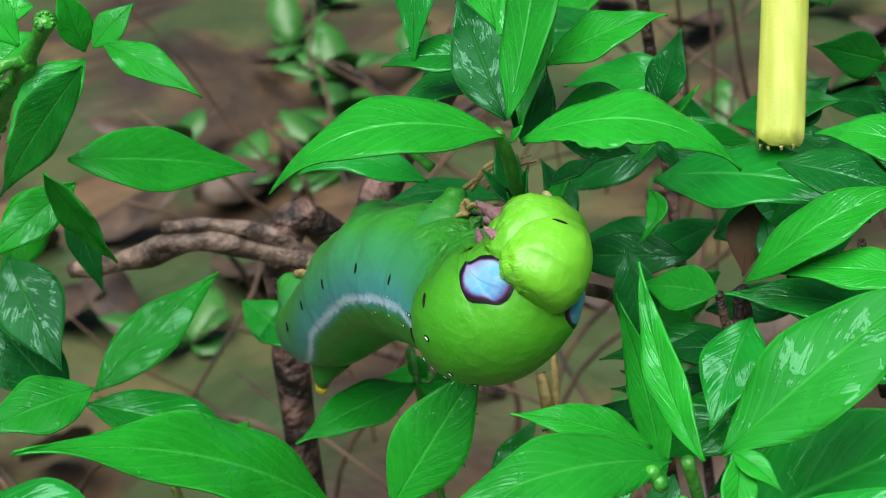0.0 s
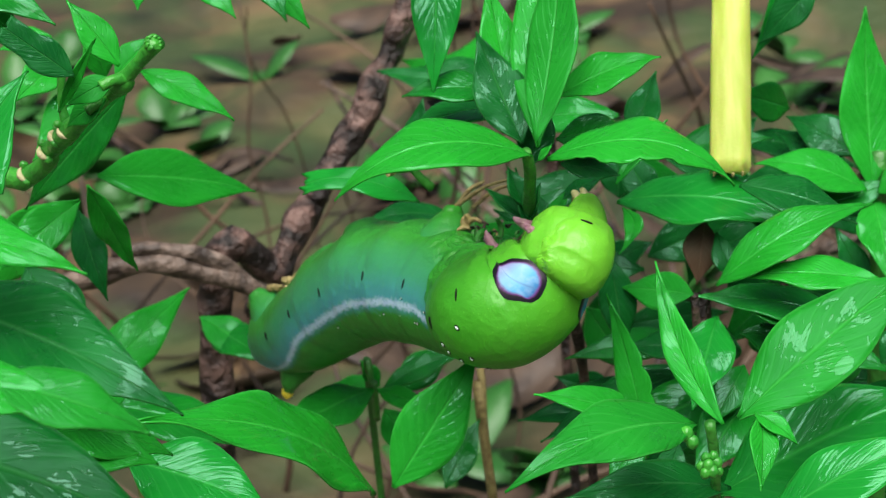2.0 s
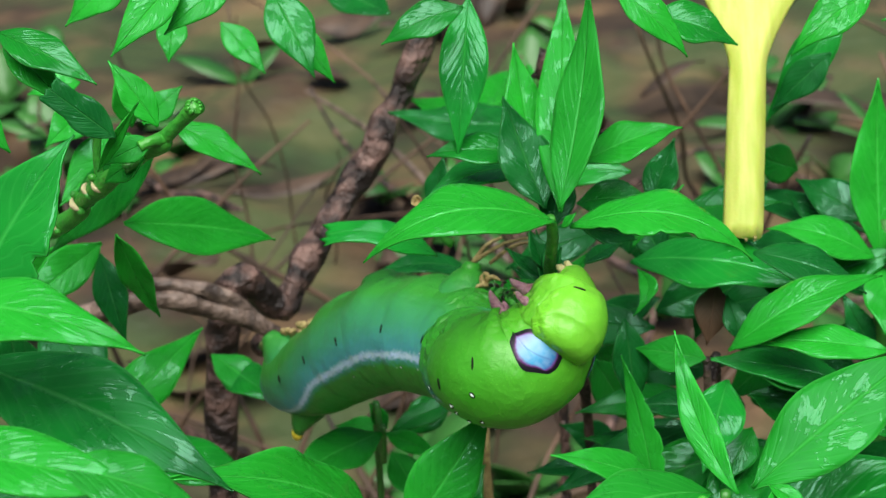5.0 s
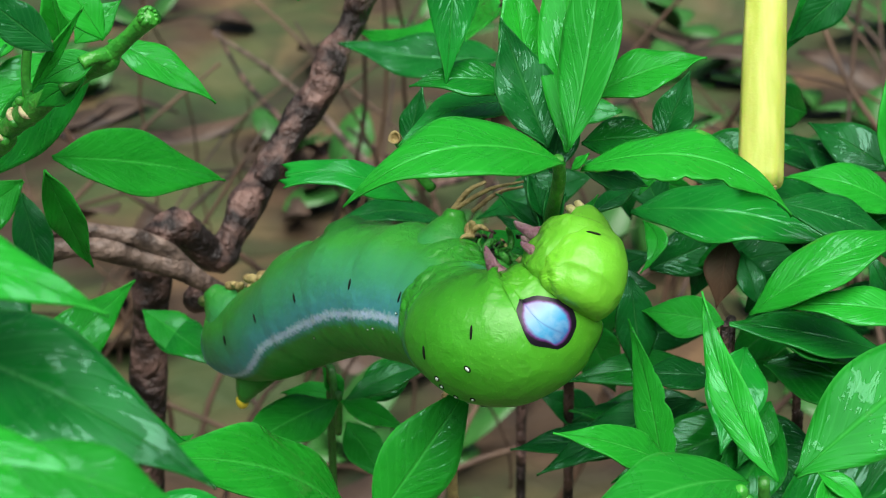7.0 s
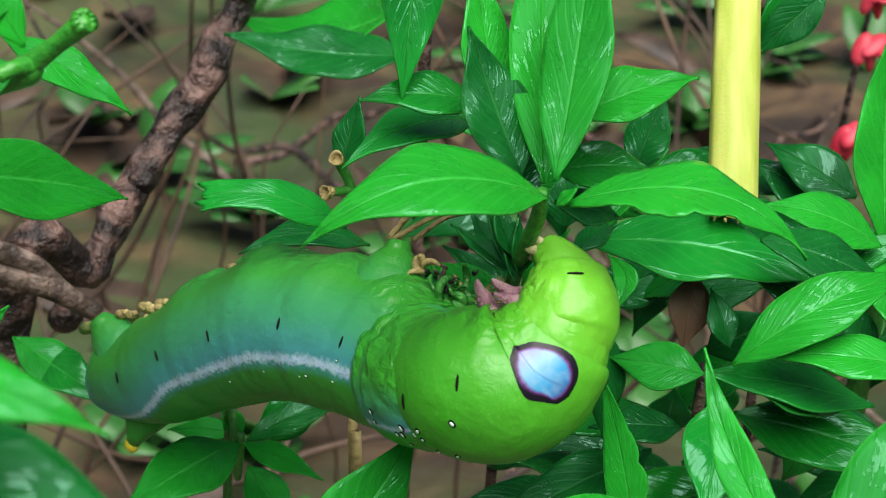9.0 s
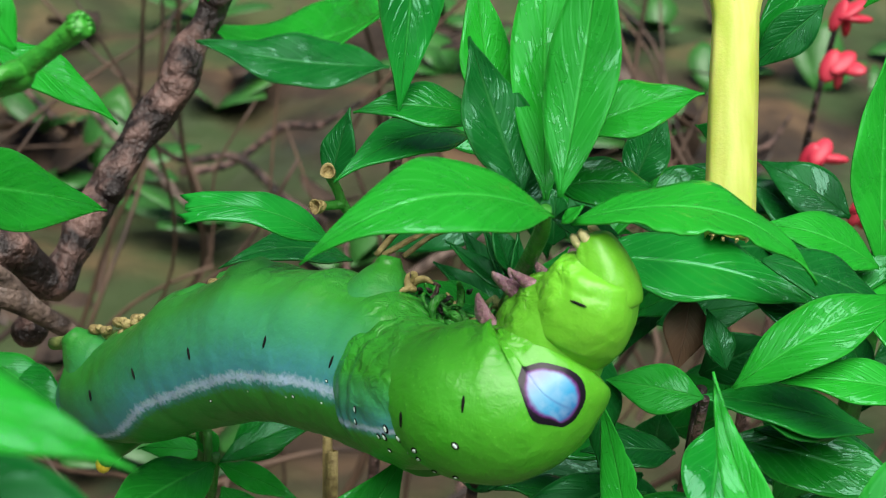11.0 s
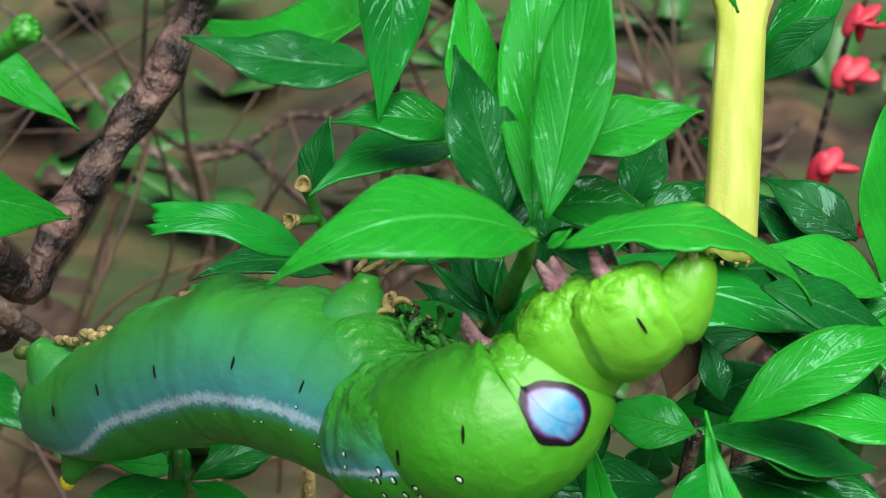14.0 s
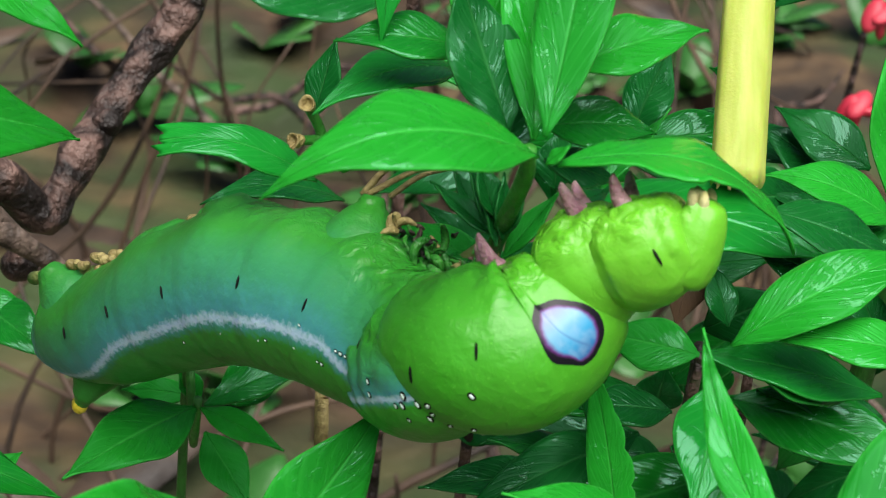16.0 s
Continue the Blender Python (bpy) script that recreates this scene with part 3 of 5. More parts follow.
leaf(lower_right_shoot, (0.0257, -0.0448, -0.0025), (0.0061, -0.0600, -0.0005), 0.0075, (0.31, -0.28, 0.91), 0.16, fold=0.12, mat="leaf_mid")
leaf(lower_right_shoot, (0.0303, -0.0443, -0.0023), (0.0512, -0.0323, 0.0092), 0.0093, (-0.09, -0.60, 0.79), 0.06, fold=0.15, mat="leaf_mid")
leaf(lower_right_shoot, (0.0207, -0.0286, -0.0116), (0.0076, -0.0317, -0.0055), 0.0047, (0.46, -0.40, 0.79), 0.08, fold=0.20)
leaf(lower_right_shoot, (0.0317, -0.0474, 0.0002), (0.0360, -0.0502, -0.0022), 0.0023, (0.21, -0.43, 0.88), 0.10, fold=0.30)
leaf(lower_right_shoot, (0.0325, -0.0473, 0.0001), (0.0318, -0.0542, -0.0051), 0.0030, (0.32, -0.59, 0.74), 0.05, fold=0.40)
leaf(lower_right_shoot, (0.0284, -0.0375, -0.0161), (0.0540, -0.0342, -0.0053), 0.0136, (-0.29, -0.47, 0.83), 0.05, fold=0.15, mat="leaf_film")
leaf(lower_right_shoot, (0.0322, -0.0555, -0.0082), (0.0507, -0.0524, -0.0007), 0.0070, (-0.26, -0.47, 0.84), 0.10, fold=0.15, mat="leaf_film")
leaf(lower_right_shoot, (0.0199, -0.0354, -0.0095), (0.0158, -0.0396, -0.0130), 0.0038, (0.01, -0.64, 0.77), 0.05, fold=0.20, mat="leaf_wet")
leaf(lower_right_shoot, (0.0239, -0.0353, -0.0104), (0.0217, -0.0400, -0.0152), 0.0033, (0.02, -0.73, 0.69), 0.05, fold=0.20, mat="leaf_dark")
leaf(lower_right_shoot, (0.0294, -0.0422, -0.0123), (0.0113, -0.0475, -0.0097), 0.0058, (0.24, -0.38, 0.89), 0.10, fold=0.20, mat="leaf_dark")
leaf(lower_right_shoot, (0.0484, -0.0228, -0.0080), (0.0530, -0.0202, -0.0035), 0.0038, (-0.19, -0.76, 0.62), 0.05, fold=0.20, mat="leaf_dark")
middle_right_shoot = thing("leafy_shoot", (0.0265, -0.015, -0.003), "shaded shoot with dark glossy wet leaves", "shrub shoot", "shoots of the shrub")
o = Vector(middle_right_shoot.location)
part("stem", tube([Vector(p) - o for p in ((0.0270, -0.0145, -0.002), (0.0275, -0.012, -0.012), (0.029, -0.006, -0.03), (0.029, 0.002, GROUND - 0.004))], [0.0005, 0.0005, 0.0006, 0.0008], 6, 10, 0.15), BARK, middle_right_shoot)
leaf(middle_right_shoot, (0.0297, -0.0143, -0.0010), (0.0492, -0.0081, 0.0061), 0.0065, (-0.19, -0.41, 0.89), 0.12, fold=0.15)
leaf(middle_right_shoot, (0.0493, -0.0162, -0.0004), (0.0326, -0.0139, -0.0002), 0.0053, (-0.03, -0.34, 0.94), 0.06, fold=0.15)
leaf(middle_right_shoot, (0.0269, -0.0145, -0.0020), (0.0181, -0.0102, -0.0027), 0.0054, (-0.28, -0.43, 0.86), 0.02, fold=0.12, mat="leaf_mid")
leaf(middle_right_shoot, (0.0432, -0.0095, -0.0094), (0.0279, -0.0109, -0.0040), 0.0070, (0.34, -0.26, 0.90), 0.08, fold=0.15, mat="leaf_wet")
leaf(middle_right_shoot, (0.0462, -0.0107, -0.0079), (0.0267, -0.0110, -0.0040), 0.0067, (0.19, -0.21, 0.96), 0.04, fold=0.15, mat="leaf_film")
leaf(middle_right_shoot, (0.0297, -0.0125, -0.0062), (0.0260, -0.0246, -0.0124), 0.0066, (0.07, -0.47, 0.88), 0.04, fold=0.15, mat="leaf_film")
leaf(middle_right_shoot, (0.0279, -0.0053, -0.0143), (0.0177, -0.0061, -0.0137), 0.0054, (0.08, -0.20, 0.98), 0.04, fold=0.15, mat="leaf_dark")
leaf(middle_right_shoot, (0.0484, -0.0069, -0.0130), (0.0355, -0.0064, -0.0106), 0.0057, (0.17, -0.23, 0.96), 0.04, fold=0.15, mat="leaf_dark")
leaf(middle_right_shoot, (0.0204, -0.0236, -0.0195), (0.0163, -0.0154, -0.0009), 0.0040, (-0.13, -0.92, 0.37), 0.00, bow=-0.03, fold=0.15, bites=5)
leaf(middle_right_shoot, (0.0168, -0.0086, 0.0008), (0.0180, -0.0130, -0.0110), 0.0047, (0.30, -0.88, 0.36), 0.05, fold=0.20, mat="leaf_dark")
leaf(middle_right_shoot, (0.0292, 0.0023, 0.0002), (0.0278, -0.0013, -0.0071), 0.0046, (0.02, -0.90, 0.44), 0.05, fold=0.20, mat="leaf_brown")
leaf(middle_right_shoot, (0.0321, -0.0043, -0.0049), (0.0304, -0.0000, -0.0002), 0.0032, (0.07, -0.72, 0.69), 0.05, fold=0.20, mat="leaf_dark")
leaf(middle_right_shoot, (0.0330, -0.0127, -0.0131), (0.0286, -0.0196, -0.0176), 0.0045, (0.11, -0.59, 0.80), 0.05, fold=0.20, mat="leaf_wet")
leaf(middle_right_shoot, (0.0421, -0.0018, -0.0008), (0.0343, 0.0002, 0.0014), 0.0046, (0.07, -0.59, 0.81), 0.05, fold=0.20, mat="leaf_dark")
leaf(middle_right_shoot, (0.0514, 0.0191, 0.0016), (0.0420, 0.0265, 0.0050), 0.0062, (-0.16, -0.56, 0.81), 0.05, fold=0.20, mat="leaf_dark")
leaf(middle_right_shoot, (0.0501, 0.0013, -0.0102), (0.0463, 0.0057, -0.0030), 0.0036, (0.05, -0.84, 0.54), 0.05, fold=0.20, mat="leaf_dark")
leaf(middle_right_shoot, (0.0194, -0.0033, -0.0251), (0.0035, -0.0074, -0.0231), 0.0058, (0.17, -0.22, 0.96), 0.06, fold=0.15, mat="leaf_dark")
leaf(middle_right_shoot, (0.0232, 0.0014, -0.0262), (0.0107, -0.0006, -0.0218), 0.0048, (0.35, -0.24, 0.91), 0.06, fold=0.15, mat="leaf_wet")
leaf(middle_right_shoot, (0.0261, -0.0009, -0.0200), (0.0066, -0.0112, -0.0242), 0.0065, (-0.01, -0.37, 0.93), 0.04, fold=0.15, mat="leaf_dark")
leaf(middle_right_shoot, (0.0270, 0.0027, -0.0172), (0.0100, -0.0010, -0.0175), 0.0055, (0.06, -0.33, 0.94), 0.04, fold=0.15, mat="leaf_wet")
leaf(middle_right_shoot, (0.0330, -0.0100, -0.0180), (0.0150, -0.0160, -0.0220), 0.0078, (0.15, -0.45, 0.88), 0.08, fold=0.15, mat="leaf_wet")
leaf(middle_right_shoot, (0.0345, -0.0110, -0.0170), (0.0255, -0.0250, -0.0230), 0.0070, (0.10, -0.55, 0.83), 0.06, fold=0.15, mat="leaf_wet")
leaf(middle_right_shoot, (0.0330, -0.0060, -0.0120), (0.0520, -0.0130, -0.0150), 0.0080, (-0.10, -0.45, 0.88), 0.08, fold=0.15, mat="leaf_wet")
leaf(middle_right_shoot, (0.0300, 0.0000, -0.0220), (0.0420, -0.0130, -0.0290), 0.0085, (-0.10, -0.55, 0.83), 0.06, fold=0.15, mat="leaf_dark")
far_right_shoot = thing("leafy_shoot", (0.0513, 0.0080, 0.0008), "shoot with an upright bright green leaf", "shrub shoot", "shoots of the shrub")
o = Vector(far_right_shoot.location)
part("stem", tube([Vector(p) - o for p in ((0.0515, 0.0081, 0.0009), (0.0522, 0.0103, -0.0042), (0.053, 0.012, -0.02), (0.052, 0.016, GROUND - 0.004))], [0.0009, 0.0011, 0.0014, 0.0018], 6, 10, 0.15), STEM, far_right_shoot)
leaf(far_right_shoot, (0.0515, 0.0080, 0.0008), (0.0516, 0.0182, 0.0230), 0.0076, (0.25, -0.88, 0.40), -0.03, fold=0.15)
leaf(far_right_shoot, (0.0504, 0.0062, 0.0019), (0.0360, 0.0070, 0.0060), 0.0067, (0.23, -0.40, 0.89), 0.12, fold=0.15)
leaf(far_right_shoot, (0.0519, 0.0062, 0.0014), (0.0596, 0.0066, 0.0054), 0.0048, (-0.36, -0.53, 0.77), 0.10, fold=0.15)
leaf(far_right_shoot, (0.0514, 0.0078, 0.0002), (0.0521, -0.0043, -0.0070), 0.0060, (0.09, -0.51, 0.86), 0.05, fold=0.15)
leaf(far_right_shoot, (0.0488, 0.0319, 0.0296), (0.0373, 0.0258, 0.0141), 0.0057, (0.05, -0.94, 0.33), 0.04, fold=0.20, mat="leaf_film")
leaf(far_right_shoot, (0.0160, -0.0089, 0.0449), (0.0246, -0.0116, 0.0369), 0.0045, (0.38, -0.68, 0.63), 0.08, fold=0.20)
leaf(far_right_shoot, (0.0203, -0.0060, 0.0405), (0.0308, -0.0067, 0.0365), 0.0062, (0.28, -0.50, 0.82), 0.08, fold=0.20, mat="leaf_wet")
leaf(far_right_shoot, (0.0466, -0.0064, 0.0431), (0.0368, -0.0105, 0.0364), 0.0050, (-0.18, -0.70, 0.69), 0.08, fold=0.20)
leaf(far_right_shoot, (0.0641, 0.0227, 0.0299), (0.0522, 0.0214, 0.0301), 0.0053, (0.05, -0.35, 0.93), 0.06, fold=0.20)
leaf(far_right_shoot, (0.0462, 0.0257, 0.0243), (0.0382, 0.0242, 0.0167), 0.0047, (-0.22, -0.89, 0.40), 0.04, fold=0.20, mat="leaf_dark")
left_shoot = thing("leafy_shoot", (-0.0475, -0.0065, 0.0146), "cut green stem with pale leaf scars and bright leaves", "shrub shoot", "shoots of the shrub")
o = Vector(left_shoot.location)
part("stem", tube([Vector(p) - o for p in ((-0.0294, -0.0338, 0.0404), (-0.0318, -0.0326, 0.0380), (-0.0337, -0.0318, 0.0362), (-0.0345, -0.0315, 0.0353), (-0.0370, -0.0298, 0.0333), (-0.0406, -0.0266, 0.0303), (-0.0440, -0.0237, 0.0274), (-0.0477, -0.0211, 0.0241), (-0.0532, -0.0174, 0.0189), (-0.088, -0.004, 0.0), (-0.096, 0.006, GROUND - 0.004))],
     [0.00105, 0.00078, 0.00085, 0.00125, 0.00085, 0.00095, 0.00130, 0.0010, 0.0012, 0.0016, 0.0022], 8, 14, 0.30), BUD, left_shoot)
for line, r in ((((-0.0444, -0.0234, 0.0270), (-0.0447, -0.0230, 0.0302), (-0.0441, -0.0226, 0.0342)), 0.00050), (((-0.0339, -0.0316, 0.0357), (-0.0351, -0.0333, 0.0362), (-0.0363, -0.0340, 0.0358)), 0.00060), (((-0.0370, -0.0298, 0.0333), (-0.0374, -0.0318, 0.0332), (-0.0387, -0.0328, 0.0327)), 0.00052)):
    part("side_twig", tube([Vector(p) - o for p in line], [r * 1.35, r, r * 1.15], 6, 10, 0.35), BUD, left_shoot, "short green side twig")
for p, m in (((-0.0350, -0.0330, 0.0362), (-0.0402, -0.0345, 0.0340)), ((-0.0366, -0.0318, 0.0336), (-0.0417, -0.0312, 0.0304)), ((-0.0441, -0.0226, 0.0342), (-0.0470, -0.0236, 0.0392))):
    leaf(left_shoot, p, m, 0.0030, (0.20, -0.70, 0.66), 0.08, fold=0.25, mat="leaf_mid")
leaf(left_shoot, (-0.0405, -0.0040, 0.0274), (-0.0287, -0.0071, 0.0213), 0.0043, (0.27, -0.54, 0.80), 0.06, fold=0.20)
leaf(left_shoot, (-0.0475, -0.0065, 0.0146), (-0.0307, 0.0068, 0.0058), 0.0088, (0.62, -0.30, 0.73), 0.05, fold=0.15)
leaf(left_shoot, (-0.0464, -0.0142, 0.0165), (-0.0439, -0.0084, 0.0019), 0.0039, (0.06, -0.93, -0.36), 0.03, fold=0.20)
leaf(left_shoot, (-0.0546, 0.0041, 0.0055), (-0.0512, -0.0007, -0.0060), 0.0046, (-0.04, -0.92, 0.38), 0.03, fold=0.20, mat="leaf_dark")
leaf(left_shoot, (-0.0410, -0.0090, 0.0267), (-0.0581, -0.0058, 0.0102), 0.0064, (-0.36, -0.91, 0.19), 0.03, fold=0.20, mat="leaf_wet")
leaf(left_shoot, (-0.0574, 0.0056, 0.0062), (-0.0735, 0.0123, -0.0098), 0.0076, (-0.47, -0.88, 0.10), 0.03, fold=0.20)
leaf(left_shoot, (-0.0377, -0.0378, 0.0384), (-0.0442, -0.0381, 0.0443), 0.0038, (0.42, -0.80, 0.44), 0.00, fold=0.15, mat="leaf_dark", blunt=True)
leaf(left_shoot, (-0.0408, -0.0358, 0.0338), (-0.0346, -0.0378, 0.0426), 0.0013, (0.03, -0.97, -0.23), 0.00, fold=0.40)
leaf(left_shoot, (-0.0537, -0.0249, 0.0466), (-0.0413, -0.0301, 0.0418), 0.0047, (0.11, -0.53, 0.84), 0.05, fold=0.20, mat="leaf_wet")
leaf(left_shoot, (-0.0536, -0.0234, 0.0451), (-0.0456, -0.0278, 0.0382), 0.0039, (0.25, -0.66, 0.71), 0.05, fold=0.20)
leaf(left_shoot, (-0.0573, -0.0353, 0.0440), (-0.0496, -0.0376, 0.0369), 0.0054, (0.36, -0.69, 0.62), 0.05, fold=0.20)
leaf(left_shoot, (-0.0346, -0.0314, 0.0372), (-0.0400, -0.0289, 0.0441), 0.0036, (0.38, -0.74, 0.56), 0.05, fold=0.20)
leaf(left_shoot, (-0.0517, -0.0543, 0.0249), (-0.0392, -0.0472, 0.0424), 0.0110, (-0.22, -0.84, 0.50), 0.06, fold=0.15, mat="leaf_film", bites=7)
leaf(left_shoot, (-0.0282, 0.0085, 0.0409), (-0.0224, 0.0023, 0.0307), 0.0061, (0.25, -0.76, 0.60), 0.04, fold=0.20, mat="leaf_wet")
leaf(left_shoot, (-0.0278, 0.0127, 0.0355), (-0.0210, 0.0097, 0.0273), 0.0040, (0.32, -0.78, 0.54), 0.04, fold=0.20)
leaf(left_shoot, (-0.0343, 0.0042, 0.0379), (-0.0283, 0.0001, 0.0322), 0.0038, (0.18, -0.70, 0.69), 0.04, fold=0.20)
leaf(left_shoot, (-0.0402, 0.0042, 0.0393), (-0.0406, -0.0004, 0.0342), 0.0038, (0.20, -0.74, 0.64), 0.04, fold=0.20)
leaf(left_shoot, (-0.0329, -0.0184, 0.0510), (-0.0402, -0.0268, 0.0439), 0.0047, (0.20, -0.73, 0.66), 0.04, fold=0.20)
leaf(left_shoot, (-0.0276, -0.0163, 0.0494), (-0.0352, -0.0215, 0.0446), 0.0044, (0.01, -0.69, 0.72), 0.06, fold=0.20)
leaf(left_shoot, (-0.0411, -0.0093, 0.0488), (-0.0494, -0.0127, 0.0432), 0.0053, (-0.14, -0.74, 0.66), 0.06, fold=0.20)
leaf(left_shoot, (-0.0550, -0.0210, 0.0459), (-0.0599, -0.0221, 0.0494), 0.0034, (0.57, -0.51, 0.64), 0.06, fold=0.20)
leaf(left_shoot, (-0.0022, -0.0046, 0.0417), (-0.0122, -0.0073, 0.0380), 0.0049, (-0.10, -0.66, 0.75), 0.08, fold=0.20, mat="leaf_wet")
leaf(left_shoot, (-0.0532, 0.0049, 0.0263), (-0.0577, -0.0025, 0.0239), 0.0050, (0.35, -0.48, 0.80), 0.05, fold=0.20)
leaf(left_shoot, (-0.0481, 0.0052, 0.0235), (-0.0490, 0.0047, 0.0324), 0.0042, (0.66, -0.75, 0.02), 0.05, fold=0.20)
leaf(left_shoot, (-0.0462, 0.0039, 0.0243), (-0.0412, 0.0075, 0.0282), 0.0040, (0.06, -0.77, 0.63), 0.05, fold=0.20)
leaf(left_shoot, (-0.0486, 0.0056, 0.0224), (-0.0566, -0.0038, 0.0160), 0.0068, (0.28, -0.69, 0.67), 0.05, fold=0.20)
leaf(left_shoot, (-0.0557, 0.0097, 0.0284), (-0.0623, 0.0072, 0.0277), 0.0040, (0.14, -0.56, 0.81), 0.05, fold=0.20)
leaf(left_shoot, (-0.0550, 0.0066, 0.0059), (-0.0653, -0.0027, -0.0000), 0.0058, (0.31, -0.73, 0.61), 0.05, fold=0.20)
near_shoot = thing("leafy_shoot", (-0.040, -0.080, 0.028), "shoot with broad dark wet leaves and bright ones", "shrub shoot", "shoots of the shrub")
o = Vector(near_shoot.location)
part("stem", tube([Vector(p) - o for p in ((-0.042, -0.080, 0.040), (-0.043, -0.079, 0.026), (-0.044, -0.070, 0.0), (-0.048, -0.050, GROUND - 0.004))], [0.0009, 0.0012, 0.0016, 0.0018], 6, 10, 0.15), STEM, near_shoot)
leaf(near_shoot, (-0.0442, -0.0834, 0.0415), (-0.0231, -0.0870, 0.0381), 0.0066, (0.08, -0.37, 0.92), 0.10, fold=0.12)
leaf(near_shoot, (-0.0416, -0.0782, 0.0328), (-0.0168, -0.0886, 0.0260), 0.0092, (0.06, -0.45, 0.89), 0.08, fold=0.15, mat="leaf_dark")
leaf(near_shoot, (-0.0388, -0.1002, 0.0372), (-0.0190, -0.1019, 0.0333), 0.0057, (0.14, -0.39, 0.91), 0.08, fold=0.15)
leaf(near_shoot, (-0.0429, -0.0899, 0.0268), (-0.0170, -0.0951, 0.0185), 0.0097, (0.18, -0.47, 0.86), 0.05, fold=0.15, mat="leaf_dark")
leaf(near_shoot, (-0.0123, -0.0313, -0.0184), (-0.0324, -0.0565, 0.0068), 0.0109, (0.76, 0.04, 0.65), 0.12, fold=0.15)
leaf(near_shoot, (-0.0295, -0.0842, 0.0214), (-0.0209, -0.0844, 0.0189), 0.0050, (0.25, -0.45, 0.86), 0.08, fold=0.15)
leaf(near_shoot, (-0.0295, -0.0676, 0.0093), (-0.0150, -0.0704, 0.0043), 0.0086, (0.23, -0.38, 0.90), 0.06, fold=0.15, mat="leaf_film")
leaf(near_shoot, (-0.0410, -0.0854, 0.0265), (-0.0386, -0.0808, 0.0362), 0.0043, (0.26, -0.89, 0.36), 0.00, fold=0.15)
leaf(near_shoot, (-0.0307, -0.0843, 0.0233), (-0.0202, -0.0823, 0.0185), 0.0056, (0.45, -0.33, 0.83), 0.08, fold=0.15)
leaf(near_shoot, (-0.0340, -0.0626, 0.0230), (-0.0330, -0.0740, 0.0223), 0.0062, (0.16, -0.05, 0.99), 0.06, fold=0.15, mat="leaf_wet")
leaf(near_shoot, (-0.0270, -0.1014, 0.0366), (-0.0157, -0.1008, 0.0313), 0.0049, (0.41, -0.39, 0.83), 0.08, fold=0.15, mat="leaf_mid")
below_shoot = thing("leafy_shoot", (-0.0191, 0.0156, -0.0302), "small shoot with mid-green leaves under the larva", "shrub shoot", "shoots of the shrub")
o = Vector(below_shoot.location)
part("stem", tube([Vector(p) - o for p in ((-0.0191, 0.0156, -0.029), (-0.0195, 0.017, -0.036), (-0.021, 0.021, -0.05), (-0.022, 0.024, GROUND - 0.004))], [0.0005, 0.0005, 0.0006, 0.0007], 6, 10, 0.15), STEM, below_shoot)
leaf(below_shoot, (-0.0121, -0.0195, -0.0252), (-0.0006, -0.0106, -0.0110), 0.0084, (0.13, -0.88, 0.45), 0.05, fold=0.12)
leaf(below_shoot, (-0.0192, 0.0157, -0.0301), (-0.0322, 0.0025, -0.0310), 0.0077, (0.19, -0.24, 0.95), 0.05, fold=0.12, mat="leaf_mid")
leaf(below_shoot, (-0.0188, 0.0156, -0.0302), (-0.0095, 0.0095, -0.0312), 0.0032, (-0.21, -0.45, 0.87), 0.05, fold=0.15)
leaf(below_shoot, (-0.0186, 0.0191, -0.0322), (-0.0055, 0.0240, -0.0288), 0.0042, (-0.10, -0.38, 0.92), 0.06, fold=0.15, mat="leaf_wet")
leaf(below_shoot, (-0.0183, 0.0176, -0.0348), (-0.0127, 0.0098, -0.0396), 0.0050, (-0.05, -0.55, 0.83), 0.05, fold=0.15, mat="leaf_mid")
leaf(below_shoot, (-0.0190, 0.0194, -0.0317), (-0.0217, 0.0209, -0.0281), 0.0026, (0.27, -0.80, 0.54), 0.05, fold=0.15)
leaf(below_shoot, (-0.0198, 0.0247, -0.0347), (-0.0285, 0.0273, -0.0360), 0.0032, (-0.27, -0.49, 0.83), 0.05, fold=0.15, mat="leaf_mid")
leaf(below_shoot, (-0.0173, 0.0245, -0.0353), (-0.0083, 0.0278, -0.0303), 0.0057, (-0.14, -0.70, 0.70), 0.05, fold=0.15, mat="leaf_wet")
leaf(below_shoot, (-0.0094, 0.0098, -0.0440), (-0.0042, 0.0179, -0.0372), 0.0047, (0.02, -0.65, 0.76), 0.05, fold=0.15, mat="leaf_wet")
leaf(below_shoot, (-0.0386, -0.0033, -0.0270), (-0.0354, -0.0022, -0.0243), 0.0024, (-0.35, -0.64, 0.68), 0.05, fold=0.15)
below_left_shoot = thing("leafy_shoot", (-0.0586, 0.0028, -0.0236), "low shoot with broad leaves near the soil", "shrub shoot", "shoots of the shrub")
o = Vector(below_left_shoot.location)
part("stem", tube([Vector(p) - o for p in ((-0.0586, 0.0028, -0.0236), (-0.0565, 0.0065, -0.034), (-0.054, 0.009, -0.06), (-0.052, 0.012, GROUND - 0.004))], [0.0005, 0.0006, 0.0007, 0.0008], 6, 10, 0.15), TWIG, below_left_shoot)
leaf(below_left_shoot, (-0.0584, 0.0023, -0.0221), (-0.0460, 0.0210, -0.0150), 0.0072, (0.36, -0.53, 0.77), 0.04, fold=0.12)
leaf(below_left_shoot, (-0.0469, 0.0279, -0.0232), (-0.0362, 0.0218, -0.0285), 0.0057, (0.15, -0.49, 0.86), 0.05, fold=0.15, mat="leaf_mid")
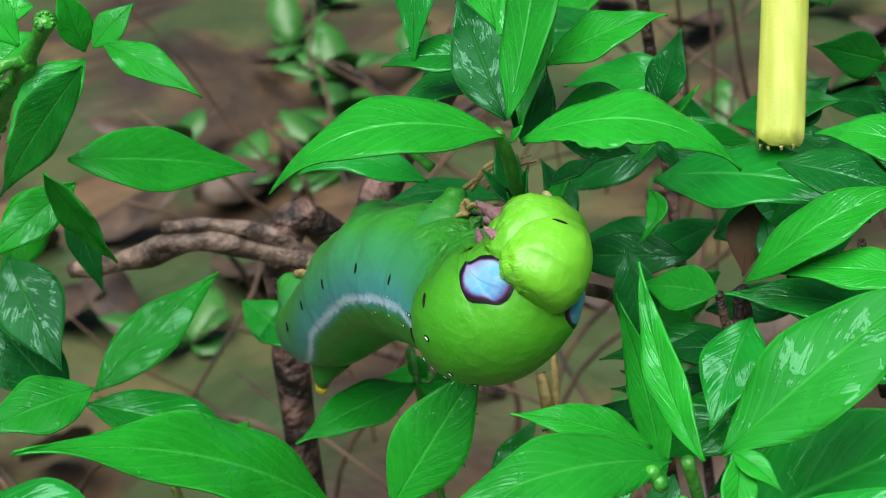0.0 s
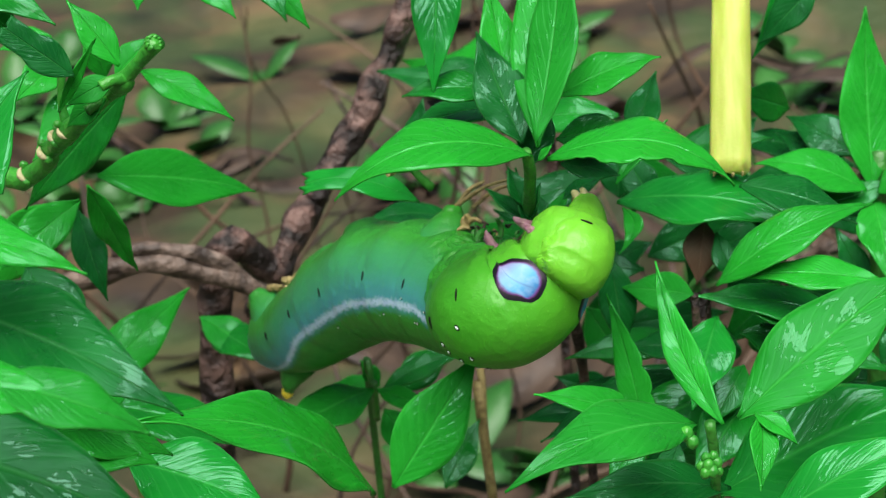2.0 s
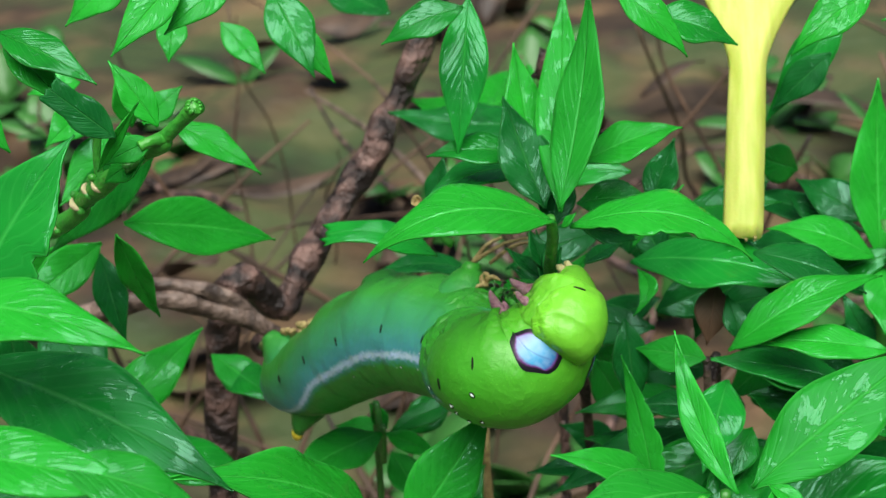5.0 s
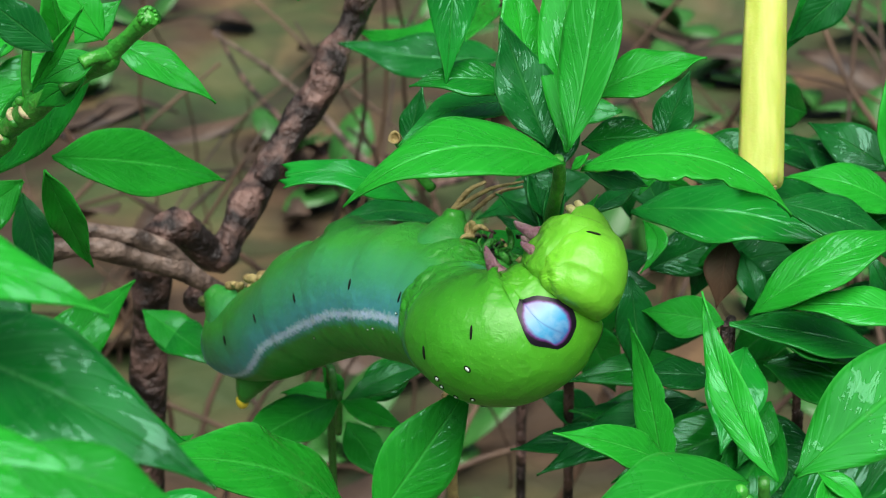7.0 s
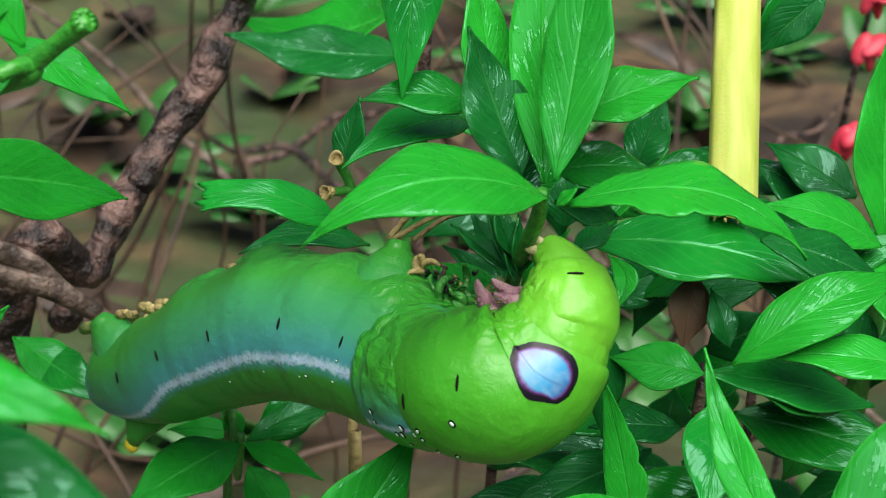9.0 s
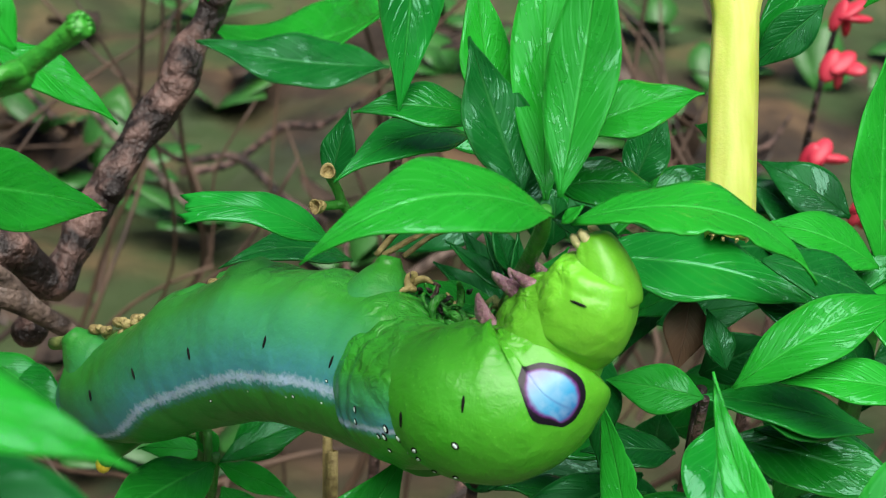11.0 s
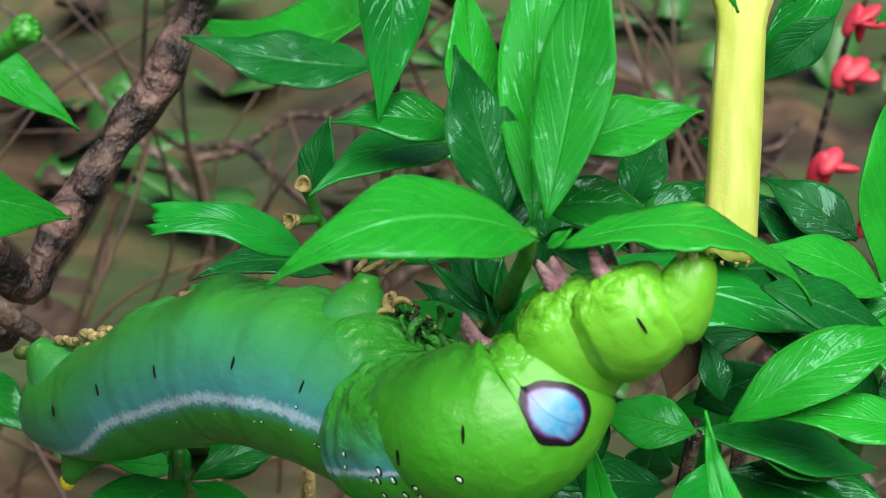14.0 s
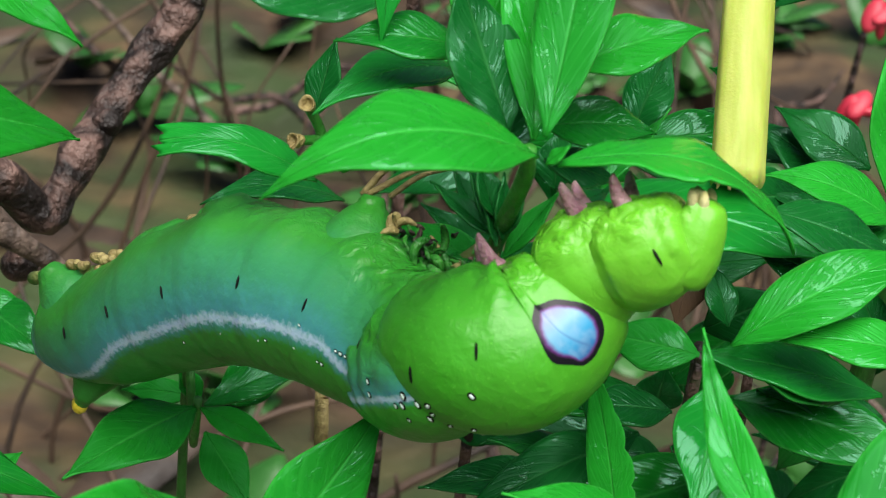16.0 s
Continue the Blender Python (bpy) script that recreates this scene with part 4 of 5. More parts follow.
leaf(below_left_shoot, (-0.0461, 0.0285, -0.0247), (-0.0349, 0.0190, -0.0273), 0.0060, (-0.11, -0.38, 0.92), 0.05, fold=0.15, mat="leaf_wet")
leaf(below_left_shoot, (-0.0522, -0.0107, -0.0159), (-0.0310, -0.0083, -0.0253), 0.0080, (0.42, -0.27, 0.87), 0.05, fold=0.15, mat="leaf_wet")
leaf(below_left_shoot, (-0.0662, -0.0070, -0.0098), (-0.0567, -0.0083, -0.0162), 0.0063, (0.45, -0.47, 0.76), 0.05, fold=0.15, mat="leaf_dark")
leaf(below_left_shoot, (-0.0542, -0.0114, -0.0159), (-0.0629, -0.0086, -0.0044), 0.0074, (0.50, -0.68, 0.54), 0.05, fold=0.15, mat="leaf_dark")
leaf(below_left_shoot, (-0.0593, -0.0062, 0.0023), (-0.0507, -0.0157, -0.0085), 0.0085, (0.30, -0.75, 0.60), 0.05, fold=0.15, mat="leaf_dark")
leaf(below_left_shoot, (-0.0430, -0.0227, -0.0067), (-0.0525, -0.0326, -0.0062), 0.0075, (0.20, -0.50, 0.85), 0.05, fold=0.15, mat="leaf_mid")
leaf(below_left_shoot, (-0.0636, -0.0090, -0.0122), (-0.0644, -0.0091, 0.0022), 0.0080, (0.30, -0.75, 0.60), 0.05, fold=0.15, mat="leaf_dark")
back_shoot = thing("leafy_shoot", (0.003, 0.078, 0.0), "shaded shoot with broad leaves beside the woody stem", "shrub shoot", "shoots of the shrub")
o = Vector(back_shoot.location)
part("stem", tube([Vector(p) - o for p in ((0.003, 0.078, 0.004), (0.006, 0.080, -0.02), (0.006, 0.084, GROUND - 0.004))], [0.0009, 0.0009, 0.0010], 6, 10, 0.15), BARK, back_shoot)
leaf(back_shoot, (0.0025, 0.0798, 0.0023), (-0.0218, 0.1029, -0.0090), 0.0184, (-0.52, -0.14, 0.84), -0.12, fold=0.15)
leaf(back_shoot, (0.0035, 0.0744, -0.0036), (-0.0232, 0.0788, -0.0024), 0.0096, (-0.03, -0.45, 0.89), -0.06, fold=0.15, mat="leaf_dark")
leaf(back_shoot, (-0.0227, 0.0883, 0.0125), (-0.0390, 0.1003, 0.0186), 0.0081, (0.02, -0.43, 0.90), -0.06, fold=0.15, mat="leaf_dark")

# ---- yellow stalk ----
yellow = thing("yellow_stalk", (0.0326, 0.0030, 0.0060), "smooth pale yellow ribbed stalk standing between the leaves", "stalk")
bm = bmesh.new()
rings = []
for i in range(41):
    s = i / 40
    z = 0.0007 + 0.0493 * s
    flare = max(0.0, min(1.0, (z - 0.0195) / 0.008))
    rx = 0.00252 * (1 + 0.03 * math.sin(9 * s) + 0.05 * (1 - s) ** 6) + 0.0042 * flare ** 1.3
    ry = 0.0019 - 0.0007 * flare
    ring = []
    for j in range(36):
        a = 2 * math.pi * j / 36
        k = 1 + 0.03 * math.cos(7 * a) + 0.02 * noise.noise(Vector((math.cos(a) * 2, math.sin(a) * 2, z * 200)))
        wob = 0.0006 * math.sin(5 * a + 1) if i == 0 else 0.0
        ring.append(bm.verts.new((0.0771 * z + rx * k * math.cos(a), 0.786 * z + 0.8 * ry * k * math.sin(a), z + wob - 0.5 * ry * k * math.sin(a))))
    rings.append(ring)
for a, b in zip(rings, rings[1:]):
    for j in range(36):
        bm.faces.new((a[j], a[(j + 1) % 36], b[(j + 1) % 36], b[j]))
bm.faces.new(rings[0][::-1])
bm.faces.new(rings[-1])
part("stalk", bm, STALK, yellow)
for k in range(9):
    a = k * 0.7
    q = Vector((0.0021 * math.cos(a), 0.0002 + 0.0012 * math.sin(a), 0.0007))
    part("frayed_end", tube([q + Vector((0, 0, 0.0003)), q, q + Vector((0.0002 * math.cos(3 * a), 0, -0.0001 - 0.00015 * (k % 3)))], [0.00022, 0.0002, 0.00008], 3, 6, 0.3), CALYX, yellow, "frayed brown end")

# ---- larva ----
larva = thing("caterpillar", (-0.0120, -0.0040, -0.0040), "fat green caterpillar hanging upside down, blue false eyes", "caterpillar")
o = Vector(larva.location)
SPINE = [Vector(p) - o for p in ((-0.0346, 0.0188, -0.0213), (-0.0326, 0.0174, -0.0213), (-0.0275, 0.0128, -0.0183), (-0.0208, 0.0076, -0.0117), (-0.0140, 0.0018, -0.0062), (-0.0081, -0.0043, -0.0037), (-0.0030, -0.0101, -0.0027), (0.0020, -0.0171, -0.0019))]
GIRTH = [0.0042, 0.0054, 0.0063, 0.0074, 0.0080, 0.0080, 0.0077, 0.0069]
DORSAL = Vector((0.119, -0.730, -0.673))
STRIPE = [16, 16, 16, 29, 49, 51, 55, 60, 65, 70, 75, 58]


def along(table, v):
    f = v * (len(table) - 1)
    k = min(int(f), len(table) - 2)
    return table[k] + (table[k + 1] - table[k]) * (f - k)


LINE = spline(SPINE, 14)


def on_abdomen(v, turn):
    """A point of the abdomen's skin, v from tail to front, turn in degrees from the back to the larva's left."""
    count = len(LINE)
    i = v * (count - 1)
    k = min(int(i), count - 2)
    p = LINE[k].lerp(LINE[k + 1], i - k)
    ax = (LINE[min(k + 2, count - 1)] - LINE[max(k - 1, 0)]).normalized()
    back = (DORSAL - ax * DORSAL.dot(ax)).normalized()
    left = back.cross(ax)
    a = radians(turn)
    return p, left * math.sin(a) + back * math.cos(a), along(GIRTH, v), ax


def abdomen():
    """The rear of the body, at rest: rings from the tail forward, with a groove between rings."""
    bm = bmesh.new()
    count, sides = 113, 56
    al = bm.verts.layers.float.new("along")
    ro = bm.verts.layers.float.new("round")
    be = bm.verts.layers.float.new("belly")
    rings = []
    for i in range(count):
        v = i / (count - 1)
        groove = 1 - 0.012 * math.exp(-((math.sin(math.pi * v * 7.2 + 0.4)) / 0.20) ** 2) + 0.003 * math.sin(v * 7.2 * math.pi * 8)
        ring = []
        for j in range(sides):
            turn = 360 * j / sides
            p, d, r, ax = on_abdomen(v, turn)
            belly = max(0.0, -math.cos(radians(turn)))
            lump = 1 + 0.05 * belly * math.sin(v * 7.2 * 2 * math.pi + 1.0)
            vert = bm.verts.new(p + d * (r * groove * lump * (1 + 0.018 * noise.noise((p + d * r) * 300))))
            vert[al] = v
            vert[be] = max(0.0, belly - 0.55) * 1.2 + max(0.0, v - 0.8) * 2.5 * max(0.0, belly)
            off = (turn if turn <= 180 else 360 - turn) - along(STRIPE, v)
            vert[ro] = 0.5 - off / 150
            ring.append(vert)
        rings.append(ring)
    for a, b in zip(rings, rings[1:]):
        for j in range(sides):
            bm.faces.new((a[j], a[(j + 1) % sides], b[(j + 1) % sides], b[j]))
    bm.faces.new(rings[0][::-1])
    bm.faces.new(rings[-1])
    bmesh.ops.recalc_face_normals(bm, faces=bm.faces)
    return part("abdomen", bm, SKIN_REAR, larva, "green abdomen with a white and blue side stripe")


rear = abdomen()


def slit(parent, p, normal, ax, size):
    """A black breathing hole with a pale rim."""
    side = normal.cross(ax).normalized()
    m = Matrix((ax, side, normal)).transposed().to_4x4()
    m.translation = p
    bm = blob((0, 0, 0), (size * 0.17, size, size * 0.20), seg=10)
    bmesh.ops.transform(bm, matrix=m, verts=bm.verts)
    part("spiracle", bm, BLACK, parent, "black breathing hole")


for v, turn in ((0.270, 76), (0.390, 78), (0.520, 78), (0.690, 88), (0.850, 92), (0.980, 90)):
    p, d, r, ax = on_abdomen(v, turn)
    slit(rear, p + d * (r * 1.008), d, ax, 0.00066)

# fleshy false feet along the belly, on both sides
for k, (a, b, r0, r1) in enumerate((((-0.0041, -0.0061, 0.0002), (-0.0028, -0.0028, 0.0064), 0.0056, 0.0025), ((-0.0052, 0.0025, -0.0053), (-0.0049, 0.0048, -0.0009), 0.0052, 0.0022), ((-0.0146, 0.0021, -0.0037), (-0.0168, 0.0051, 0.0013), 0.0062, 0.0030), ((-0.0165, 0.0107, -0.0093), (-0.0179, 0.0137, -0.0041), 0.0056, 0.0026), ((-0.0203, 0.0072, -0.0082), (-0.0227, 0.0095, -0.0043), 0.0058, 0.0028), ((-0.0092, -0.0005, -0.0032), (-0.0100, 0.0017, 0.0007), 0.0060, 0.0034), ((-0.0313, 0.0153, -0.0189), (-0.0356, 0.0181, -0.0148), 0.0046, 0.0020), ((-0.0316, 0.0234, -0.0227), (-0.0343, 0.0255, -0.0194), 0.0050, 0.0018))):
    a, b = Vector(a) - o, Vector(b) - o
    tip = 0.55 if k == 0 else 0.8
    bm = tube([a, a.lerp(b, 0.5), a.lerp(b, 0.88), b], [r0, (r0 + r1 * tip) * 0.52, r1 * tip, r1 * tip * 0.7], 5, 24, 0.12, k)
    al = bm.verts.layers.float.new("along")
    ro = bm.verts.layers.float.new("round")
    be = bm.verts.layers.float.new("belly")
    reach = (b - a).normalized()
    for v in bm.verts:
        out = max(0.0, min(1.0, (v.co - a).dot(reach) / (b - a).length))
        v[al] = 0.95 if k in (0, 5) else 0.5
        v[ro] = 0.24 * (1 - out)
        v[be] = 0.06 + 0.12 * out
    part("false_foot", bm, SKIN_REAR, larva, "stubby green false foot gripping the twig")
horn = part("horn", tube([Vector(p) - o for p in ((-0.0298, 0.0140, -0.0248), (-0.0308, 0.0131, -0.0268), (-0.0312, 0.0131, -0.0279), (-0.0315, 0.0133, -0.0287))], [0.0030, 0.0016, 0.0010, 0.0008], 5, 12), SKIN_REAR, larva)
part("horn_tip", blob(Vector((-0.0316, 0.0132, -0.0288)) - o, (0.0009, 0.0009, 0.0011)), HORN, horn, "yellow horn tip")


class Segment:
    """A plump length of the larva's front, rigid in itself: a bent tube of skin through the stations (place, radius),
    rounded at both ends, x to the head and z to the back. u0 and u1 say how far along the body it reaches (0 to 6)."""

    def __init__(self, stations, u0, u1, steps=8):
        self.line = spline([s[0] for s in stations], steps)
        self.radii = [s[1] for s in stations]
        self.u0, self.u1 = u0, u1
        self.frames = []
        back = Vector((0, 0, 1))
        count = len(self.line)
        for i in reversed(range(count)):
            ax = (self.line[min(i + 1, count - 1)] - self.line[max(i - 1, 0)]).normalized()
            back = (back - ax * back.dot(ax)).normalized()
            self.frames.append((ax, back))
        self.frames.reverse()

    def at(self, s, turn):
        """The point, the outward way and the axis at s (0 at the rear to 1), turn in degrees from the back to the left."""
        i = s * (len(self.line) - 1)
        k = min(int(i), len(self.line) - 2)
        f = i - k
        p = self.line[k].lerp(self.line[k + 1], f)
        ax = self.frames[k][0].lerp(self.frames[k + 1][0], f).normalized()
        back = self.frames[k][1].lerp(self.frames[k + 1][1], f).normalized()
        left = back.cross(ax)
        a = radians(turn)
        d = left * math.sin(a) + back * math.cos(a)
        g = s * (len(self.radii) - 1)
        k = min(int(g), len(self.radii) - 2)
        f = g - k
        q = self.radii
        r0, r1, r2, r3 = q[max(k - 1, 0)], q[k], q[k + 1], q[min(k + 2, len(q) - 1)]
        r = 0.5 * (2 * r1 + (r2 - r0) * f + (2 * r0 - 5 * r1 + 4 * r2 - r3) * f * f + (3 * r1 - r0 - 3 * r2 + r3) * f ** 3)
        return p, d, max(0.00005, r), ax

    def lump(self, s, turn, soft, fine):
        a = radians(turn)
        u = self.u0 + (self.u1 - self.u0) * s
        v = Vector((u * 2.1, math.cos(a) * 1.7, math.sin(a) * 1.7))
        w = Vector((u * 6.0, math.cos(a) * 5.0, math.sin(a) * 5.0))
        belly = max(0.0, -math.cos(a))
        return 1 + soft * noise.noise(v) + fine * (0.25 + belly) * noise.noise(w)

    def skin(self, name, label, soft=0.02, fine=0.02, rings=60, sides=72, cover=None):
        bm = bmesh.new()
        al = bm.verts.layers.float.new("along")
        ro = bm.verts.layers.float.new("round")
        be = bm.verts.layers.float.new("belly")
        loops = []
        for i in range(rings + 1):
            s = i / rings
            u = self.u0 + (self.u1 - self.u0) * s
            loop = []
            for j in range(sides):
                turn = 360 * j / sides
                p, d, r, ax = self.at(s, turn)
                r *= self.lump(s, turn, soft, fine)
                if cover:
                    r += cover(s, turn)
                v = bm.verts.new(p + d * r)
                bend = turn if turn <= 180 else 360 - turn
                v[al] = max(0.0, min(1.0, u / 6))
                v[be] = max(0.08, min(1.0, max(0.0, -math.cos(radians(turn)) - 0.15) * 1.2) * (0.6 if u < 2.5 else 1.0))
                v[ro] = 0.5 + (96 - bend) / 95 if self.u0 == 0 else min(0.46, 0.5 - abs(bend - 100) / 95) * max(0.0, 1 - max(0.0, u - 0.4) / 1.3)
                loop.append(v)
            loops.append(loop)
        for a, b in zip(loops, loops[1:]):
            for j in range(sides):
                bm.faces.new((a[j], a[(j + 1) % sides], b[(j + 1) % sides], b[j]))
        bm.faces.new(loops[0][::-1])
        bm.faces.new(loops[-1])
        bmesh.ops.recalc_face_normals(bm, faces=bm.faces)
        return part(name, bm, SKIN_FRONT, larva, label)


WAIST = Segment([((-0.0088, -0.0020, 0.0020), 0.0014), ((-0.0080, -0.0016, 0.0016), 0.0048), ((-0.0066, -0.0011, 0.0011), 0.0064), ((-0.0045, -0.0006, 0.0006), 0.0068), ((-0.00225, -0.0002, 0.0002), 0.0068),
                 ((0.0, 0.0, 0.0), 0.0066), ((0.0019, -0.0001, 0.0001), 0.0060), ((0.0034, -0.0004, 0.0004), 0.0050), ((0.0042, -0.0006, 0.0006), 0.0014)], 0.0, 1.8)
THORAX = Segment([((-0.0081, -0.0036, -0.0077), 0.0014), ((-0.0076, -0.0026, -0.0067), 0.0044), ((-0.00688, -0.00122, -0.00537), 0.0060), ((-0.00494, 0.00032, -0.00265), 0.0071), ((-0.00305, 0.0006, -0.00086), 0.0073),
                  ((-0.0015, 0.0003, -0.00017), 0.0071), ((0.0004, 0, 0), 0.0068), ((0.0022, 0, 0), 0.0063), ((0.0039, 0, 0), 0.0055), ((0.0050, 0, -0.0002), 0.0040), ((0.0056, 0, -0.0003), 0.0012)], 1.0, 3.9)
NECK = Segment([((-0.0036, -0.0001, 0), 0.0014), ((-0.0031, -0.0001, 0), 0.0040), ((-0.0018, -0.0001, 0), 0.0051), ((0.0, 0, 0), 0.0052), ((0.0015, -0.0001, 0), 0.0049),
                ((0.0030, -0.0003, -0.0001), 0.0045), ((0.0044, -0.0006, -0.0002), 0.0036), ((0.0050, -0.0007, -0.0002), 0.0012)], 3.3, 4.6)
COLLAR = Segment([((-0.0052, -0.0002, -0.0003), 0.0012), ((-0.0046, -0.0001, -0.0002), 0.0034), ((-0.0028, -0.0001, -0.0001), 0.0044), ((-0.0012, 0, 0), 0.0046), ((0.0004, 0, 0), 0.0045),
                  ((0.0020, -0.0001, -0.0001), 0.0040), ((0.0034, -0.0001, -0.0002), 0.0033), ((0.0040, -0.0001, -0.0002), 0.0012)], 4.3, 5.7)
SKULL = Segment([((-0.0036, 0, 0), 0.0010), ((-0.0030, 0, 0), 0.0027), ((-0.0012, 0, 0), 0.0029), ((0.0006, 0, -0.0001), 0.0025), ((0.0021, 0, -0.0003), 0.0020), ((0.0032, 0, -0.0006), 0.0014), ((0.0036, 0, -0.0007), 0.0006)], 5.5, 6.0)


def creases(s, turn):
    """Rings of soft wrinkles, deepest on the belly side where the body bends."""
    belly = max(0.0, 0.35 - math.cos(radians(turn)))
    wave = math.sin(s * 52 + 2.2 * noise.noise(Vector((s * 5, math.cos(radians(turn)) * 1.5, 7))))
    return 0.00017 * belly * wave * math.exp(-((s - 0.38) / 0.22) ** 2)


def lid(s, turn):
    """The fold of neck skin that hangs over the false eyes."""
    a = math.cos(radians(turn - 24))
    return 0.0002 * max(0.0, a + 0.45) * math.exp(-((s - 0.26) / 0.14) ** 2)


waist = WAIST.skin("body_ring", "plump green body ring behind the false eyes", 0.02, 0.05, rings=110, cover=creases)
thorax = THORAX.skin("body_ring", "swollen yellow-green ring with blue false eyes", 0.022, 0.035, rings=130, cover=creases)
neck = NECK.skin("neck", "wrinkled yellow-green neck folded over the false eyes", 0.05, 0.06, cover=lid)
collar = COLLAR.skin("neck", "narrow yellow-green wrinkled ring behind the head", 0.06, 0.06)
head = SKULL.skin("head", "small smooth green head", 0.04, 0.05, rings=36, sides=48)


def eyespot(side, at, along_s):
    """A lens-shaped mark that follows the skin."""
    bm = bmesh.new()
    uvl = bm.loops.layers.uv.new("UVMap")
    uvs, rings = {}, []
    for i in range(15):
        r = i / 14
        ring = []
        for j in range(48):
            a = 2 * math.pi * j / 48
            ca, sa = math.cos(a), math.sin(a)
            k = 1 + 0.06 * noise.noise(Vector((ca * 2, sa * 2, 4)))
            s = along_s + 0.163 * r * k * ca - 0.035 * r * sa
            turn = at + side * 30 * r * k * sa
            p, d, rad, ax = THORAX.at(s, turn)
            v = bm.verts.new(p + d * (rad * (THORAX.lump(s, turn, 0.022, 0.035) + 0.004 + 0.035 * (1 - r * r))))
            uvs[v] = (-r * sa, r * ca)
            ring.append(v)
        rings.append(ring)
    for a, b in zip(rings, rings[1:]):
        for j in range(48):
            f = bm.faces.new((a[j], a[(j + 1) % 48], b[(j + 1) % 48], b[j]))
            for lp in f.loops:
                lp[uvl].uv = uvs[lp.vert]
    bmesh.ops.remove_doubles(bm, verts=rings[0], dist=1e-6)
    bmesh.ops.recalc_face_normals(bm, faces=bm.faces)
    return part("eyespot", bm, EYE, thorax, "blue and white false eye rimmed in black")


EYE_S, EYE_TURN = 0.645, 70
eyespot(1, EYE_TURN, EYE_S)
eyespot(-1, EYE_TURN - 112, EYE_S + 0.17)


def leg(parent, root, out, lean, size):
    """A jointed pink leg, thick at its root, curved forward to a claw."""
    a = root - out * 0.0006
    f = Vector((1, 0, 0)) * lean
    pts = [a, a + (out * 0.0011 - f * 0.0002) * size, a + (out * 0.0022 + f * 0.0002) * size, a + (out * 0.0031 + f * 0.0007) * size, a + (out * 0.0036 + f * 0.0012) * size]
    part("leg", tube(pts, [0.00105 * size, 0.00080 * size, 0.00060 * size, 0.00040 * size, 0.00012], 6, 12, 0.35), LEG, parent, "pink jointed leg")


def spot(parent, p, d, size):
    """A white dot sunk in a dark rim, longer across the body than along it."""
    side = Vector((1, 0, 0)) if abs(d.x) < 0.7 else Vector((0, 0, 1))
    side = (side - d * side.dot(d)).normalized()
    m = Matrix((side, d.cross(side), d)).transposed().to_4x4()
    m.translation = p
    rim = blob((0, 0, 0), (size * 1.10, size * 1.50, size * 0.30), seg=12)
    bmesh.ops.transform(rim, matrix=m, verts=rim.verts)
    dot = blob((0, 0, size * 0.14), (size * 0.62, size * 1.0, size * 0.30), seg=12)
    bmesh.ops.transform(dot, matrix=m, verts=dot.verts)
    part("spot_rim", rim, BLACK, parent, "dark rim of a white spot")
    part("white_spot", dot, WHITE, parent, "small white spot")


for side in (1, -1):
    for seg, ob, s, size, soft, fine in ((THORAX, thorax, 0.60, 1.0, 0.022, 0.035), (NECK, neck, 0.66, 0.92, 0.05, 0.06), (COLLAR, collar, 0.52, 0.85, 0.06, 0.06)):
        p, d, r, ax = seg.at(s, side * 163)
        leg(ob, p + d * (r * seg.lump(s, side * 163, soft, fine)), d, 0.5, size)
for seg, ob, s, turn, soft, fine in ((COLLAR, collar, 0.64, 80, 0.06, 0.06), (THORAX, thorax, 0.35, 78, 0.022, 0.035), (THORAX, thorax, 0.25, 56, 0.022, 0.035)):
    p, d, r, ax = seg.at(s, turn)
    slit(ob, p + d * (r * seg.lump(s, turn, soft, fine) * 1.004), d, ax, 0.00080)
for seg, ob, s, turn, size in ((THORAX, thorax, 0.34, 48, 0.00036), (THORAX, thorax, 0.33, 12, 0.00034), (THORAX, thorax, 0.29, 10, 0.00034), (THORAX, thorax, 0.27, 22, 0.00034), (THORAX, thorax, 0.27, 32, 0.00038), (WAIST, waist, 0.76, 74, 0.00036),
                               (WAIST, waist, 0.74, 90, 0.00040), (WAIST, waist, 0.69, 98, 0.00040), (WAIST, waist, 0.67, 90, 0.00036), (WAIST, waist, 0.64, 90, 0.00028), (WAIST, waist, 0.66, 76, 0.00026), (WAIST, waist, 0.54, 110, 0.00030), (WAIST, waist, 0.52, 100, 0.00028)):
    for side in (1, -1):
        soft, fine = (0.022, 0.035) if seg is THORAX else (0.02, 0.05)
        p, d, r, ax = seg.at(s, side * turn)
        spot(ob, p + d * (r * seg.lump(s, side * turn, soft, fine)), d, size * 0.82)
for v, turn, size in ((0.520, 38, 0.00020), (0.740, 52, 0.00022), (0.760, 54, 0.00022), (0.840, 60, 0.00024), (0.910, 60, 0.00026), (0.990, 60, 0.00030), (0.990, 48, 0.00030), (0.640, 48, 0.00016), (0.950, 76, 0.00030), (0.980, 70, 0.00030), (0.900, 60, 0.00020), (0.850, 78, 0.00020), (0.940, 76, 0.00024), (0.960, 76, 0.00024), (0.970, 72, 0.00026), (0.990, 62, 0.00026)):
    p, d, r, ax = on_abdomen(v, turn)
    spot(rear, p + d * r, d, size * 0.75)
